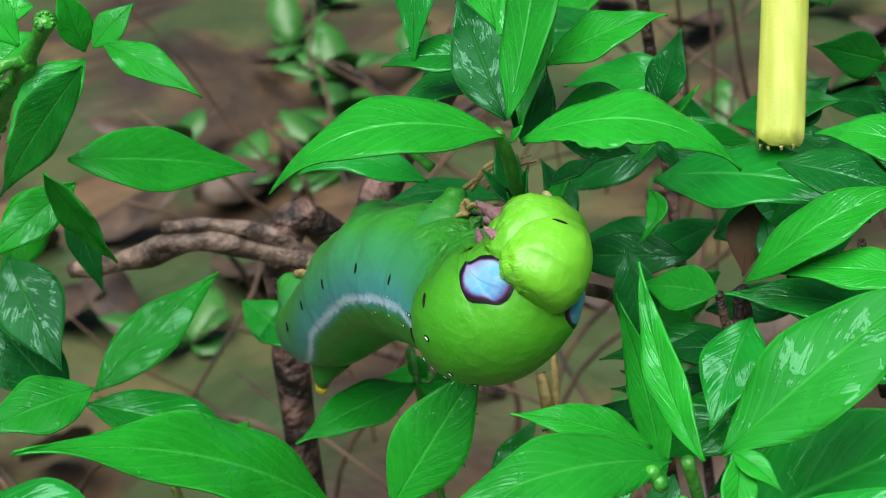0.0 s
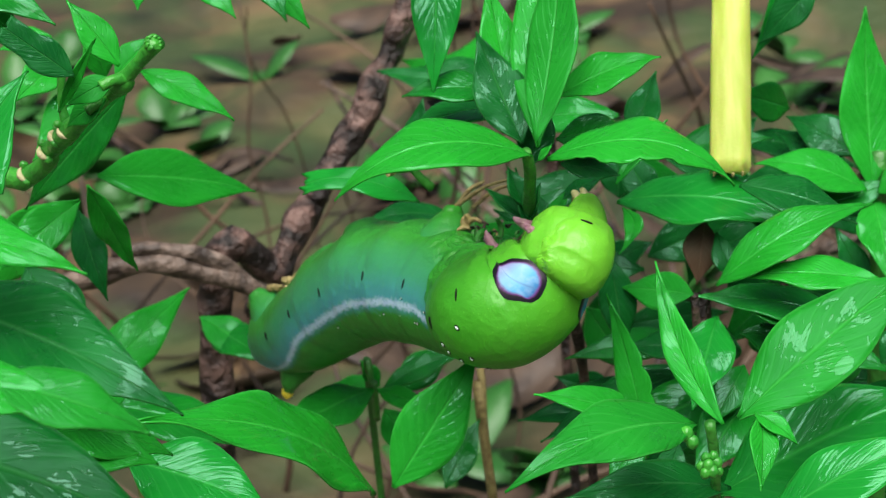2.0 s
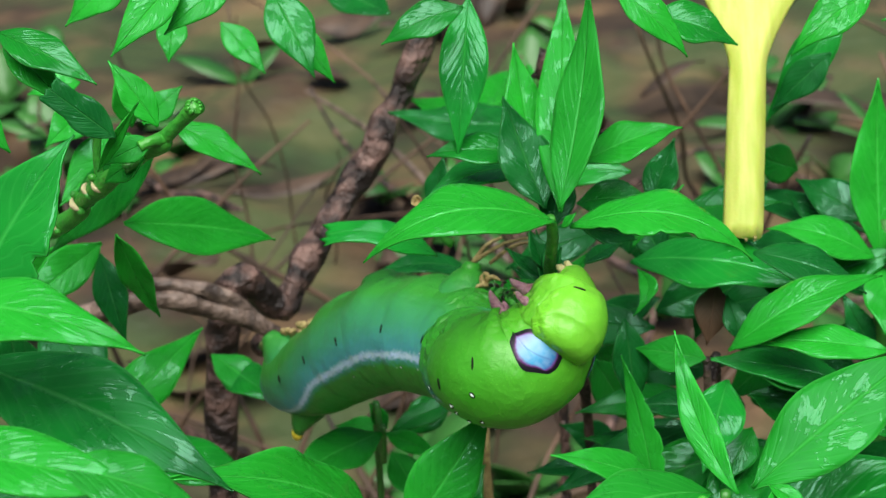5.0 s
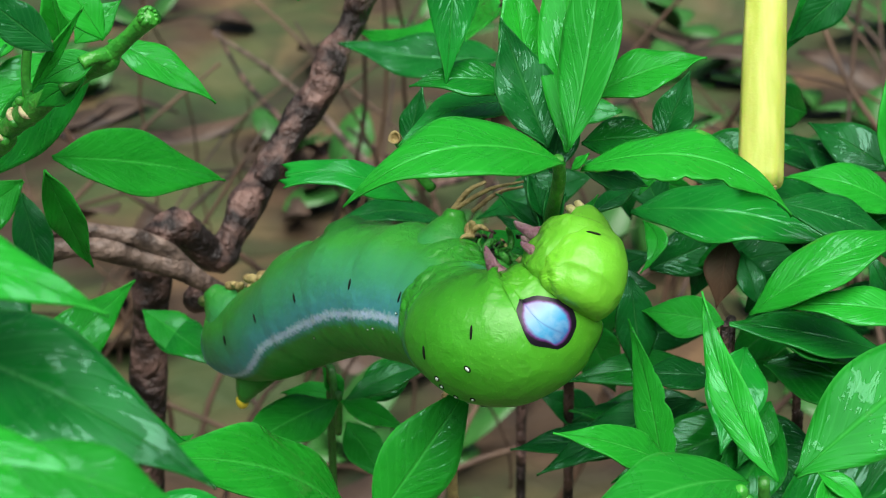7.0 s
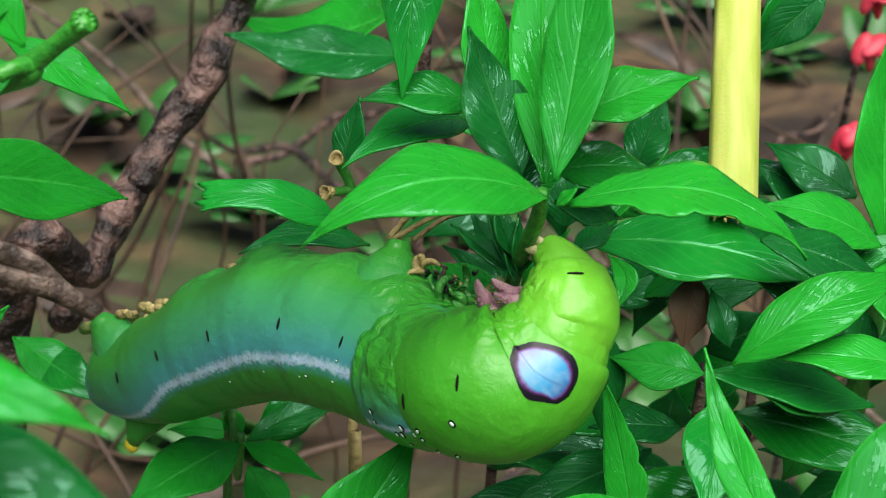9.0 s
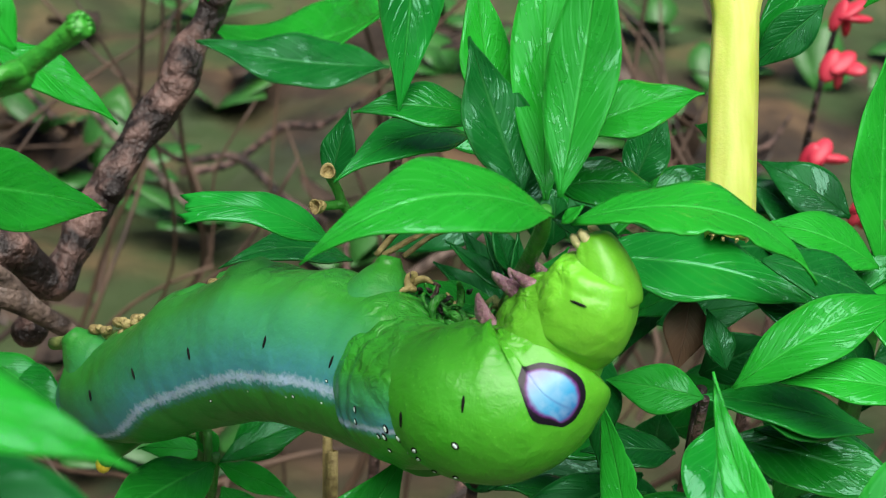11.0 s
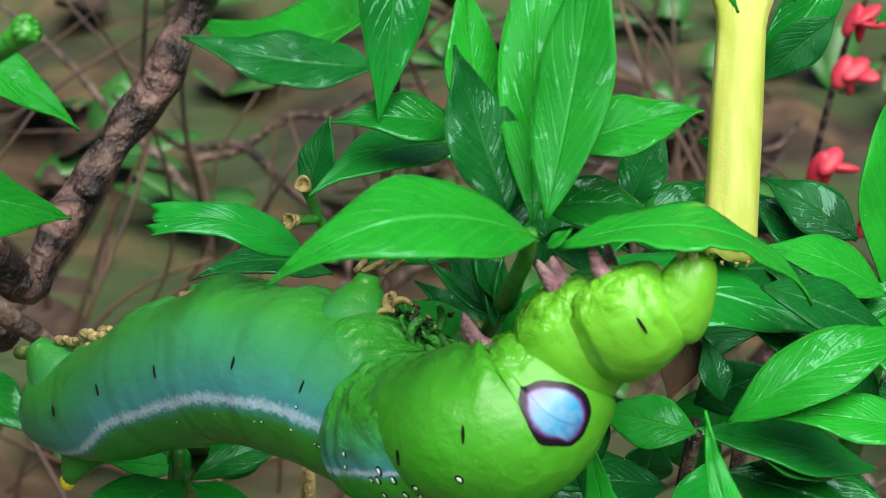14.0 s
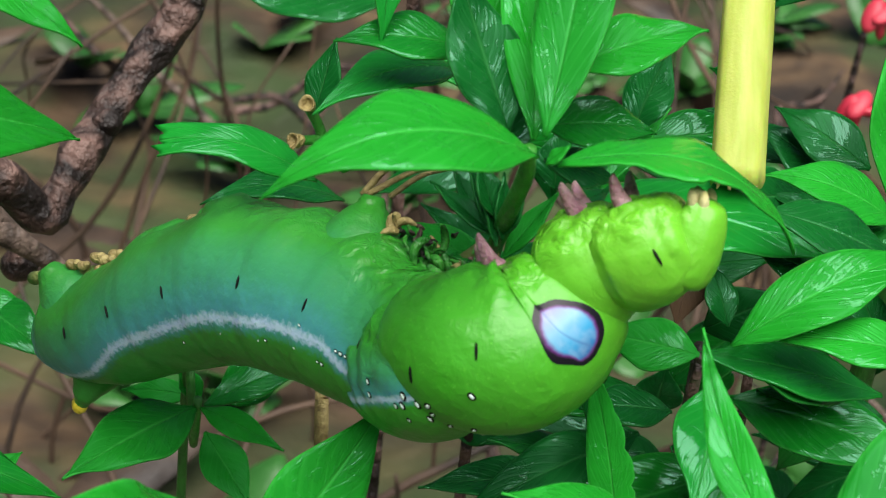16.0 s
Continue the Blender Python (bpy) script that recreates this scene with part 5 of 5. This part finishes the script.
for side in (1, -1):
    part("mouthpart", tube([(0.0025, side * 0.0008, -0.0011), (0.0033, side * 0.0009, -0.0018), (0.0037, side * 0.0006, -0.0022)], [0.00050, 0.00042, 0.00015], 4, 9, 0.3), JAW, head, "cream mouthpart")
    part("mouthpart", tube([(0.0030, side * 0.0010, -0.0005), (0.0037, side * 0.0011, -0.0009), (0.0041, side * 0.0008, -0.0012)], [0.00042, 0.00038, 0.00016], 4, 9, 0.3), JAW, head, "cream mouthpart")
    part("mouthpart", blob((0.0035, side * 0.0003, -0.0015), (0.0004, 0.0003, 0.0006), seg=8), JAW, head, "cream mouthpart")



# ---- twig, buds and eaten flower heads ----
twig = thing("twig", (-0.0298, 0.0185, -0.0145), "thin knobbly twig with yellowish buds under the larva", "twig")
o = Vector(twig.location)
part("wood", tube([Vector(p) - o for p in ((-0.0380, 0.0254, -0.0204), (-0.0328, 0.0183, -0.0156), (-0.0288, 0.0148, -0.0128), (-0.0239, 0.0114, -0.0096), (-0.0205, 0.0103, -0.0067), (-0.0155, 0.0120, -0.0067), (-0.0074, 0.0095, -0.0055), (0.0001, 0.0032, -0.0029), (0.0046, -0.0064, 0.0015), (0.0074, -0.0076, 0.0041))], [0.0007, 0.0008, 0.0008, 0.0009, 0.0009, 0.0009, 0.0009, 0.0010, 0.0010], 6, 10, 0.35), TWIG, twig)
for p, r in (((-0.0327, 0.0170, -0.0137), 0.0008), ((-0.0315, 0.0160, -0.0132), 0.0007), ((-0.0300, 0.0154, -0.0118), 0.0008), ((-0.0288, 0.0134, -0.0110), 0.0009), ((-0.0280, 0.0146, -0.0109), 0.0008), ((-0.0294, 0.0130, -0.0119), 0.0007), ((-0.0197, 0.0095, -0.0037), 0.0009), ((-0.0184, 0.0096, -0.0033), 0.0008)):
    part("bud", join([blob(Vector(p) - o, (r, r * 0.7, r * 0.8), (20, 30, 10)), blob(Vector(p) - o + Vector((r * 0.6, -r * 0.3, r * 0.5)), (r * 0.6, r * 0.5, r * 0.6), (50, 10, 40))]), CALYX, twig, "yellowish bud")
eaten = thing("eaten_flower_head", (0.0041, -0.0074, 0.0014), "chewed remains of a flower head, pale calyx and green curls", "flower head")
o = Vector(eaten.location)
rnd = random.Random(21)


def curl(at, r, girth, material, name, label):
    """A curled sepal: an open hook of thin tissue."""
    e = Euler((rnd.uniform(0, 6), rnd.uniform(0, 6), rnd.uniform(0, 6))).to_matrix()
    pts = [Vector(at) - o + e @ Vector((r * math.cos(a) * (1 + 0.1 * a), r * math.sin(a), 0.0004 * a)) for a in (0, 0.5, 1.0, 1.6, 2.2, 2.7)]
    part(name, tube(pts, [girth * 0.5, girth, girth * 1.1, girth, girth * 0.7, girth * 0.2], 4, 8, 0.4), material, eaten, label)


for p in ((-0.0014, -0.0066, 0.0060), (-0.0006, -0.0068, 0.0057), (-0.0014, -0.0062, 0.0045), (-0.0003, -0.0071, 0.0053), (0.0048, -0.0131, 0.0058), (0.0056, -0.0133, 0.0055), (0.0016, -0.0128, 0.0035)):
    curl(p, 0.0007, 0.00036, CALYX, "calyx", "pale curled calyx")
for p in ((0.0008, -0.0086, 0.0049), (0.0017, -0.0099, 0.0047), (0.0025, -0.0095, 0.0055), (0.0012, -0.0102, 0.0040), (0.0021, -0.0114, 0.0042), (0.0035, -0.0111, 0.0050), (0.0031, -0.0125, 0.0044), (0.0040, -0.0136, 0.0046), (0.0005, -0.0106, 0.0031)):
    curl(p, rnd.uniform(0.0007, 0.0012), rnd.uniform(0.00032, 0.00052), CHEWED, "sepal", "glossy green bitten sepal")
for k in range(64):
    f = rnd.random()
    q = Vector((-0.0006, -0.0063, 0.0044)).lerp(Vector((0.0078, -0.0142, 0.0044)), f) + Vector((rnd.gauss(0, 0.0006), rnd.gauss(0, 0.0010), rnd.gauss(0, 0.0010)))
    curl(q, rnd.uniform(0.0003, 0.0006), rnd.uniform(0.00012, 0.00024), rnd.choice((CHEWED, CHEWED, CHEWED, STEM, CALYX, BARK)), "shred", "chewed shred")
part("brown_bud", blob(Vector((0.0060, -0.0147, 0.0051)) - o, (0.0008, 0.0008, 0.0007)), ROOT, eaten, "round brown bud")
for a, b in (((0.0008, -0.0131, 0.0028), (0.0075, -0.0171, 0.0052)), ((0.0012, -0.0109, 0.0027), (0.0061, -0.0173, 0.0047))):
    a, b = Vector(a) - o, Vector(b) - o
    part("fibre", tube([a, a.lerp(b, 0.5) + Vector((0, 0, -0.0006)), b], [0.0003, 0.00035, 0.0003], 5, 8, 0.3), STEM, eaten, "bitten green fibre")
for a, b, r in (((-0.0032, 0.0010, 0.0046), (0.0051, 0.0018, 0.0079), 0.00030), ((-0.0010, 0.0025, 0.0037), (0.0050, 0.0052, 0.0057), 0.00028), ((-0.0035, 0.0046, 0.0027), (0.0006, 0.0059, 0.0060), 0.00035)):
    dead = thing("dead_stalk", a, "dry pinkish-brown stalk among the leaves", "stalk", "dead stalks")
    d = Vector(b) - Vector(a)
    part("stalk", tube([(0, 0, 0), d * 0.5 + Vector((0, 0, 0.0008)), d], [r, r * 0.9, r * 0.6], 5, 9, 0.3), CALYX, dead)
fruit = thing("empty_seed_cups", (-0.0073, -0.0029, 0.0109), "two pale empty seed cups on a thin green stalk", "seed cups")
o = Vector(fruit.location)
part("stalk", tube([Vector(p) - o for p in ((-0.0055, -0.0020, 0.0087), (-0.0076, -0.0025, 0.0115), (-0.0084, -0.0026, 0.0133), (-0.0093, -0.0028, 0.0150))], [0.0006, 0.0005, 0.0005, 0.0005], 5, 9, 0.2), STEM, fruit)
part("stalk", tube([Vector(p) - o for p in ((-0.0078, -0.0026, 0.0118), (-0.0090, -0.0034, 0.0120), (-0.0099, -0.0042, 0.0123))], [0.0005, 0.0005, 0.0005], 5, 9, 0.2), STEM, fruit)


def seed_cup(at, way, size):
    """An open dried cup: a rounded base, a flared lip and a hollow inside."""
    bm = bmesh.new()
    ax = Vector(way).normalized()
    e = ax.orthogonal().normalized()
    f = ax.cross(e)
    rings = []
    for h, r in ((-1.3, 0.25), (-1.0, 0.62), (-0.4, 0.88), (0.2, 0.86), (0.5, 1.02), (0.56, 0.98), (0.42, 0.74), (0.0, 0.60), (-0.3, 0.30), (-0.34, 0.05)):
        rings.append([bm.verts.new(Vector(at) + size * (ax * h + (e * math.cos(k * 0.4488) + f * math.sin(k * 0.4488)) * r * (1 + 0.07 * math.sin(5 * k)))) for k in range(14)])
    for a, b in zip(rings, rings[1:]):
        for k in range(14):
            bm.faces.new((a[k], a[(k + 1) % 14], b[(k + 1) % 14], b[k]))
    bm.faces.new(rings[0][::-1])
    bm.faces.new(rings[-1])
    return bm


for p, way in (((-0.0094, -0.0040, 0.0158), (-0.35, -0.75, 0.5)), ((-0.0103, -0.0045, 0.0124), (-0.75, -0.6, 0.2))):
    part("seed_cup", seed_cup(Vector(p) - o, way, 0.00075), CALYX, fruit, "small pale open seed cup")

# green flower buds of the low shoot
o = Vector(lower_right_shoot.location)
for px_, r in (((0.0246, -0.0479, -0.0018), 0.0010), ((0.0252, -0.0482, -0.0026), 0.0009), ((0.0265, -0.0497, -0.0037), 0.0007), ((0.0273, -0.0496, -0.0036), 0.0007), ((0.0276, -0.0498, -0.0043), 0.0008), ((0.0267, -0.0509, -0.0039), 0.0008), ((0.0260, -0.0501, -0.0045), 0.0007), ((0.0271, -0.0511, -0.0045), 0.0008), ((0.0263, -0.0513, -0.0046), 0.0007), ((0.0278, -0.0502, -0.0051), 0.0006)):
    part("flower_bud", blob(Vector(px_) - o, (r * 0.8, r * 0.75, r * 0.95)), BUD, lower_right_shoot, "round green flower bud")

# pale scars, knots and the cut end of the left stem
o = Vector(left_shoot.location)
axis = (Vector((-0.0343, -0.0316, 0.0367)) - Vector((-0.0477, -0.0210, 0.0245))).normalized()
e1 = axis.cross(Vector((0, -1, 0.3))).normalized()
e2 = e1.cross(axis)
for p, r, a0 in (((-0.0444, -0.0236, 0.0275), 0.00115, 0.3), ((-0.0459, -0.0223, 0.0259), 0.00115, 1.3), ((-0.0479, -0.0212, 0.0239), 0.00122, 0.8), ((-0.0520, -0.0180, 0.0199), 0.00125, 1.0), ((-0.0399, -0.0268, 0.0315), 0.00102, 0.2)):
    p = Vector(p) - o
    pts = [p + e1 * (math.cos(a0 + k * 0.45) * r) + e2 * (math.sin(a0 + k * 0.45) * r) + axis * (0.0002 * math.cos(k)) for k in range(5)]
    part("leaf_scar", tube(pts, [0.0001, 0.0003, 0.0004, 0.0003, 0.0001], 4, 8, 0.2), SCAR, left_shoot, "pale crescent leaf scar")
    for k in range(3):
        q = p + e1 * (math.cos(a0 + 2.2 * k) * r) + e2 * (math.sin(a0 + 2.2 * k) * r)
        part("knot", blob(q, (0.0006, 0.00045, 0.0005), (0, 35, 30 * k)), BUD, left_shoot)
tip = Vector((-0.0297, -0.0339, 0.0403)) - o
for k in range(11):
    a = k * 0.571
    q = tip + (e1 * math.cos(a) + e2 * math.sin(a)) * 0.00075
    part("torn_end", tube([q - axis * 0.0004, q + axis * 0.0001, q + axis * (0.0002 + 0.00012 * (k % 3)) + e1 * 0.0001], [0.00028, 0.00026, 0.00012], 3, 7, 0.5, k), BUD, left_shoot, "torn stem end")

# ---- far things ----
flowers = thing("red_flower_spray", (0.06, 0.06, 0.01), "spray of small red flowers on a dark stalk", "flowers")
o = Vector(flowers.location)
for p in ((0.1094, 0.1836, -0.0305), (0.1080, 0.1790, -0.0405), (0.1007, 0.1617, -0.0535), (0.1107, 0.1560, -0.0618)):
    bits = []
    for k in range(4):
        a = 1.6 * k + rnd.uniform(-0.4, 0.4)
        bits.append(blob(Vector(p) - o + Vector((0.0021 * math.cos(a), 0.0005 * k, 0.0013 * math.sin(a))), (0.0038, 0.0022, rnd.uniform(0.0009, 0.0014)), (rnd.uniform(-25, 25), -math.degrees(a) * 0.35, rnd.uniform(-60, 60))))
    part("flower", join(bits), PETAL, flowers, "red flower")
part("stalk", tube([(0.05, 0.15, GROUND - 0.014), (0.055, 0.15, -0.08), (0.06, 0.15, -0.04), (0.062, 0.15, -0.01)], [0.0010, 0.0008, 0.0006, 0.0004], 6, 8, 0.2), BARK, flowers)
bare = thing("bare_stem", (-0.0045, 0.0264, -0.0550), "thin pale bare stem rising from the soil", "stem")
o = Vector(bare.location)
part("stalk", tube([Vector(p) - o for p in ((0.004, 0.040, GROUND - 0.003), (-0.0043, 0.0260, -0.0559), (-0.0049, 0.0299, -0.0470), (-0.0051, 0.0335, -0.0391), (-0.0057, 0.0371, -0.0310))], [0.0009, 0.0008, 0.0007, 0.0006, 0.0006], 6, 9, 0.25), CALYX, bare)
rnd = random.Random(33)
for k in range(20):
    x, y = rnd.uniform(-0.22, 0.25), rnd.uniform(0.15, 0.75)
    dry = thing("dry_twig", (x, y, GROUND + 0.004), "thin dark crooked twig on the soil", "twig", "dry twigs")
    pts, q = [], Vector((0, 0, 0))
    h = rnd.uniform(0, 6.3)
    for s in range(6):
        pts.append(q.copy())
        h += rnd.gauss(0, 0.5)
        q += Vector((math.cos(h) * 0.026, math.sin(h) * 0.014, rnd.uniform(-0.001, 0.024)))
    part("wood", tube(pts, [0.0026, 0.0024, 0.0022, 0.0018, 0.0014, 0.0008], 5, 8, 0.4, k), BARK if k % 3 else ROOT, dry)

# inner leaves in the shade of the right-hand shoots, much of it in their colour
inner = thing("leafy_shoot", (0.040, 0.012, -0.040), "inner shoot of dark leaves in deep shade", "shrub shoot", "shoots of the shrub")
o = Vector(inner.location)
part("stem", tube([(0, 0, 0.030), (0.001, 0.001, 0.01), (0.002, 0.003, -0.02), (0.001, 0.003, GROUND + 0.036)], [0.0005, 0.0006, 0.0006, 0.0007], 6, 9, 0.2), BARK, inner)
# filler leaves added to close the gaps, dark greens standing in for deep shade
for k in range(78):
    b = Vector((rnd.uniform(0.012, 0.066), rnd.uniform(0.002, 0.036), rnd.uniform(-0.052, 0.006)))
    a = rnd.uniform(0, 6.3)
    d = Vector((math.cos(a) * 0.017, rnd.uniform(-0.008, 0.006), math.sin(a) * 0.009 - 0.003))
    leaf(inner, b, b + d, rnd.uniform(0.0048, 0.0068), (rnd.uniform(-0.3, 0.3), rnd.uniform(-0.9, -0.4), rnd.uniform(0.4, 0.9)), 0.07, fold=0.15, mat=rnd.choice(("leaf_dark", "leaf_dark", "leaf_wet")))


def motions():
    walk(waist, [
        (0, pose(0.01551, -0.01468, 0.00456, -139.3, -15.0, -62.3)),
        (1.5, pose(0.01477, -0.01560, 0.00493, -151.8, -14.7, -62.3)),
        (2.5, pose(0.01330, -0.01655, 0.00497, -146.6, -16.9, -64.6)),
        (3.5, pose(0.01171, -0.01661, 0.00527, -150.0, -17.4, -62.1)),
        (6, pose(0.01115, -0.01689, 0.00447, -141.6, -17.8, -62.1)),
        (7, pose(0.01133, -0.01676, 0.00445, -141.8, -16.0, -61.6)),
        (8, pose(0.01182, -0.01647, 0.00468, -143.9, -18.4, -60.8)),
        (9, pose(0.01226, -0.01625, 0.00439, -145.3, -19.7, -60.5)),
        (11.5, pose(0.01175, -0.01580, 0.00503, -162.9, -19.4, -58.3)),
        (12.5, pose(0.01294, -0.01602, 0.00477, -161.7, -22.2, -57.5)),
        (13.5, pose(0.01303, -0.01649, 0.00425, -161.5, -25.3, -55.1)),
        (14.5, pose(0.01388, -0.01644, 0.00477, -162.0, -24.8, -54.1)),
        (16, pose(0.01524, -0.01701, 0.00415, -161.2, -27.0, -52.9)),
    ])
    walk(thorax, [
        (0, pose(0.01983, -0.01930, 0.00721, 105.9, -46.2, 16.7)),
        (1.5, pose(0.01966, -0.01949, 0.00730, 113.3, -41.6, 15.1)),
        (2.5, pose(0.01878, -0.01951, 0.00760, 114.7, -42.1, 17.0)),
        (3.5, pose(0.01833, -0.01954, 0.00760, 119.4, -39.2, 17.6)),
        (6, pose(0.01765, -0.01982, 0.00723, 127.3, -40.6, 18.2)),
        (7, pose(0.01774, -0.01989, 0.00686, 129.4, -36.4, 18.7)),
        (8, pose(0.01912, -0.01987, 0.00761, 129.0, -41.3, 16.6)),
        (9, pose(0.02008, -0.01965, 0.00770, 130.1, -39.6, 11.6)),
        (11.5, pose(0.02007, -0.01897, 0.00804, 134.9, -37.4, 12.9)),
        (12.5, pose(0.02076, -0.01885, 0.00854, 132.7, -41.7, 15.8)),
        (13.5, pose(0.02135, -0.01874, 0.00880, 132.0, -41.8, 18.4)),
        (14.5, pose(0.02189, -0.01854, 0.00924, 131.2, -43.6, 21.2)),
        (16, pose(0.02273, -0.01873, 0.00883, 130.8, -41.3, 21.4)),
    ])
    walk(neck, [
        (0, pose(0.02235, -0.01811, 0.01187, 111.8, -44.7, 63.4)),
        (1.5, pose(0.02373, -0.01867, 0.01213, 89.9, -48.2, 57.4)),
        (2.5, pose(0.02373, -0.01930, 0.01197, 90.4, -49.4, 57.8)),
        (3.5, pose(0.02187, -0.01965, 0.01162, 107.8, -49.9, 58.4)),
        (6, pose(0.02095, -0.01832, 0.01237, 102.1, -49.6, 59.5)),
        (7, pose(0.02173, -0.01787, 0.01248, 100.4, -49.7, 59.4)),
        (8, pose(0.02126, -0.01852, 0.01027, 98.3, -44.5, 54.6)),
        (9, pose(0.02227, -0.01871, 0.01080, 103.8, -58.1, 46.7)),
        (11.5, pose(0.02200, -0.01710, 0.01293, 152.4, -70.2, -8.0)),
        (12.5, pose(0.02287, -0.01718, 0.01388, 159.9, -67.3, -16.2)),
        (13.5, pose(0.02444, -0.01731, 0.01436, 159.7, -56.1, -16.8)),
        (14.5, pose(0.02556, -0.01711, 0.01497, 158.0, -50.5, -13.9)),
        (16, pose(0.02647, -0.01733, 0.01417, 158.1, -47.7, -15.0)),
    ])
    walk(collar, [
        (0, pose(0.02414, -0.02038, 0.01202, 105.8, -18.7, 78.1)),
        (1.5, pose(0.02540, -0.01976, 0.01297, 106.2, -32.1, 64.5)),
        (2.5, pose(0.02532, -0.02050, 0.01313, 102.8, -24.8, 67.4)),
        (3.5, pose(0.02363, -0.02099, 0.01273, 99.1, -24.7, 71.6)),
        (6, pose(0.02223, -0.01989, 0.01316, 97.2, -24.1, 71.2)),
        (7, pose(0.02299, -0.01932, 0.01332, 93.6, -26.9, 71.5)),
        (8, pose(0.02263, -0.01668, 0.01232, 95.5, -26.6, 72.5)),
        (9, pose(0.02360, -0.01733, 0.01347, 82.0, -42.5, 84.7)),
        (11.5, pose(0.02454, -0.01897, 0.01714, 155.7, -72.1, -15.6)),
        (12.5, pose(0.02563, -0.01936, 0.01821, 159.0, -59.0, -18.7)),
        (13.5, pose(0.02811, -0.01979, 0.01836, 157.3, -45.9, -15.3)),
        (14.5, pose(0.02986, -0.01957, 0.01885, 158.1, -38.5, -15.6)),
        (16, pose(0.03072, -0.01986, 0.01763, 160.1, -38.0, -18.1)),
    ])
    walk(head, [
        (0, pose(0.02432, -0.01665, 0.01344, 99.1, -22.7, 96.9)),
        (1.5, pose(0.02649, -0.01659, 0.01518, 103.1, -33.4, 70.3)),
        (2.5, pose(0.02613, -0.01701, 0.01490, 94.0, -27.4, 87.2)),
        (3.5, pose(0.02418, -0.01743, 0.01447, 90.5, -26.3, 91.4)),
        (6, pose(0.02281, -0.01631, 0.01484, 88.9, -25.0, 91.0)),
        (7, pose(0.02353, -0.01580, 0.01514, 84.4, -26.6, 91.6)),
        (8, pose(0.02306, -0.01379, 0.01382, 79.5, -25.1, 108.1)),
        (9, pose(0.02337, -0.01486, 0.01562, 58.7, -31.2, 122.5)),
        (11.5, pose(0.02641, -0.01915, 0.02036, 25.4, -72.8, 116.8)),
        (12.5, pose(0.02843, -0.01960, 0.02177, 75.9, -79.0, 67.5)),
        (13.5, pose(0.03137, -0.01999, 0.02165, 121.4, -71.6, 25.2)),
        (14.5, pose(0.03321, -0.02033, 0.02088, 134.4, -65.8, 13.4)),
        (16, pose(0.03355, -0.02093, 0.01915, 138.4, -66.2, 8.4)),
    ])
    walk(eaten_leaf, [
        (0, pose(0.00274, -0.01362, 0.01731, 1.9, -0.2, 8.3)),
        (1, pose(0.00274, -0.01362, 0.01731, 0.1, -1.1, 0.9)),
        (1.5, pose(0.00274, -0.01362, 0.01731, -0.2, -3.2, 1.0)),
        (2.5, pose(0.00274, -0.01362, 0.01731, -0.6, -4.0, -0.3)),
        (3.5, pose(0.00274, -0.01362, 0.01731, -0.5, -4.1, 0.1)),
        (6, pose(0.00274, -0.01362, 0.01731, -1.3, -3.9, -3.7)),
        (7, pose(0.00274, -0.01362, 0.01731, -1.9, -4.9, -6.4)),
        (8, pose(0.00274, -0.01362, 0.01731, -2.7, -7.3, -9.9)),
        (9, pose(0.00274, -0.01362, 0.01731, -5.8, -5.5, -5.6)),
        (11.5, pose(0.00274, -0.01362, 0.01731, -9.3, -3.7, -4.0)),
        (12.5, pose(0.00274, -0.01362, 0.01731, -13.0, -1.7, 3.0)),
        (13.5, pose(0.00274, -0.01362, 0.01731, -13.8, -1.6, 7.0)),
        (14.5, pose(0.00274, -0.01362, 0.01731, -15.0, -1.5, 4.0)),
        (16, pose(0.00274, -0.01362, 0.01731, -14.4, 7.5, 8.0)),
    ])


motions()
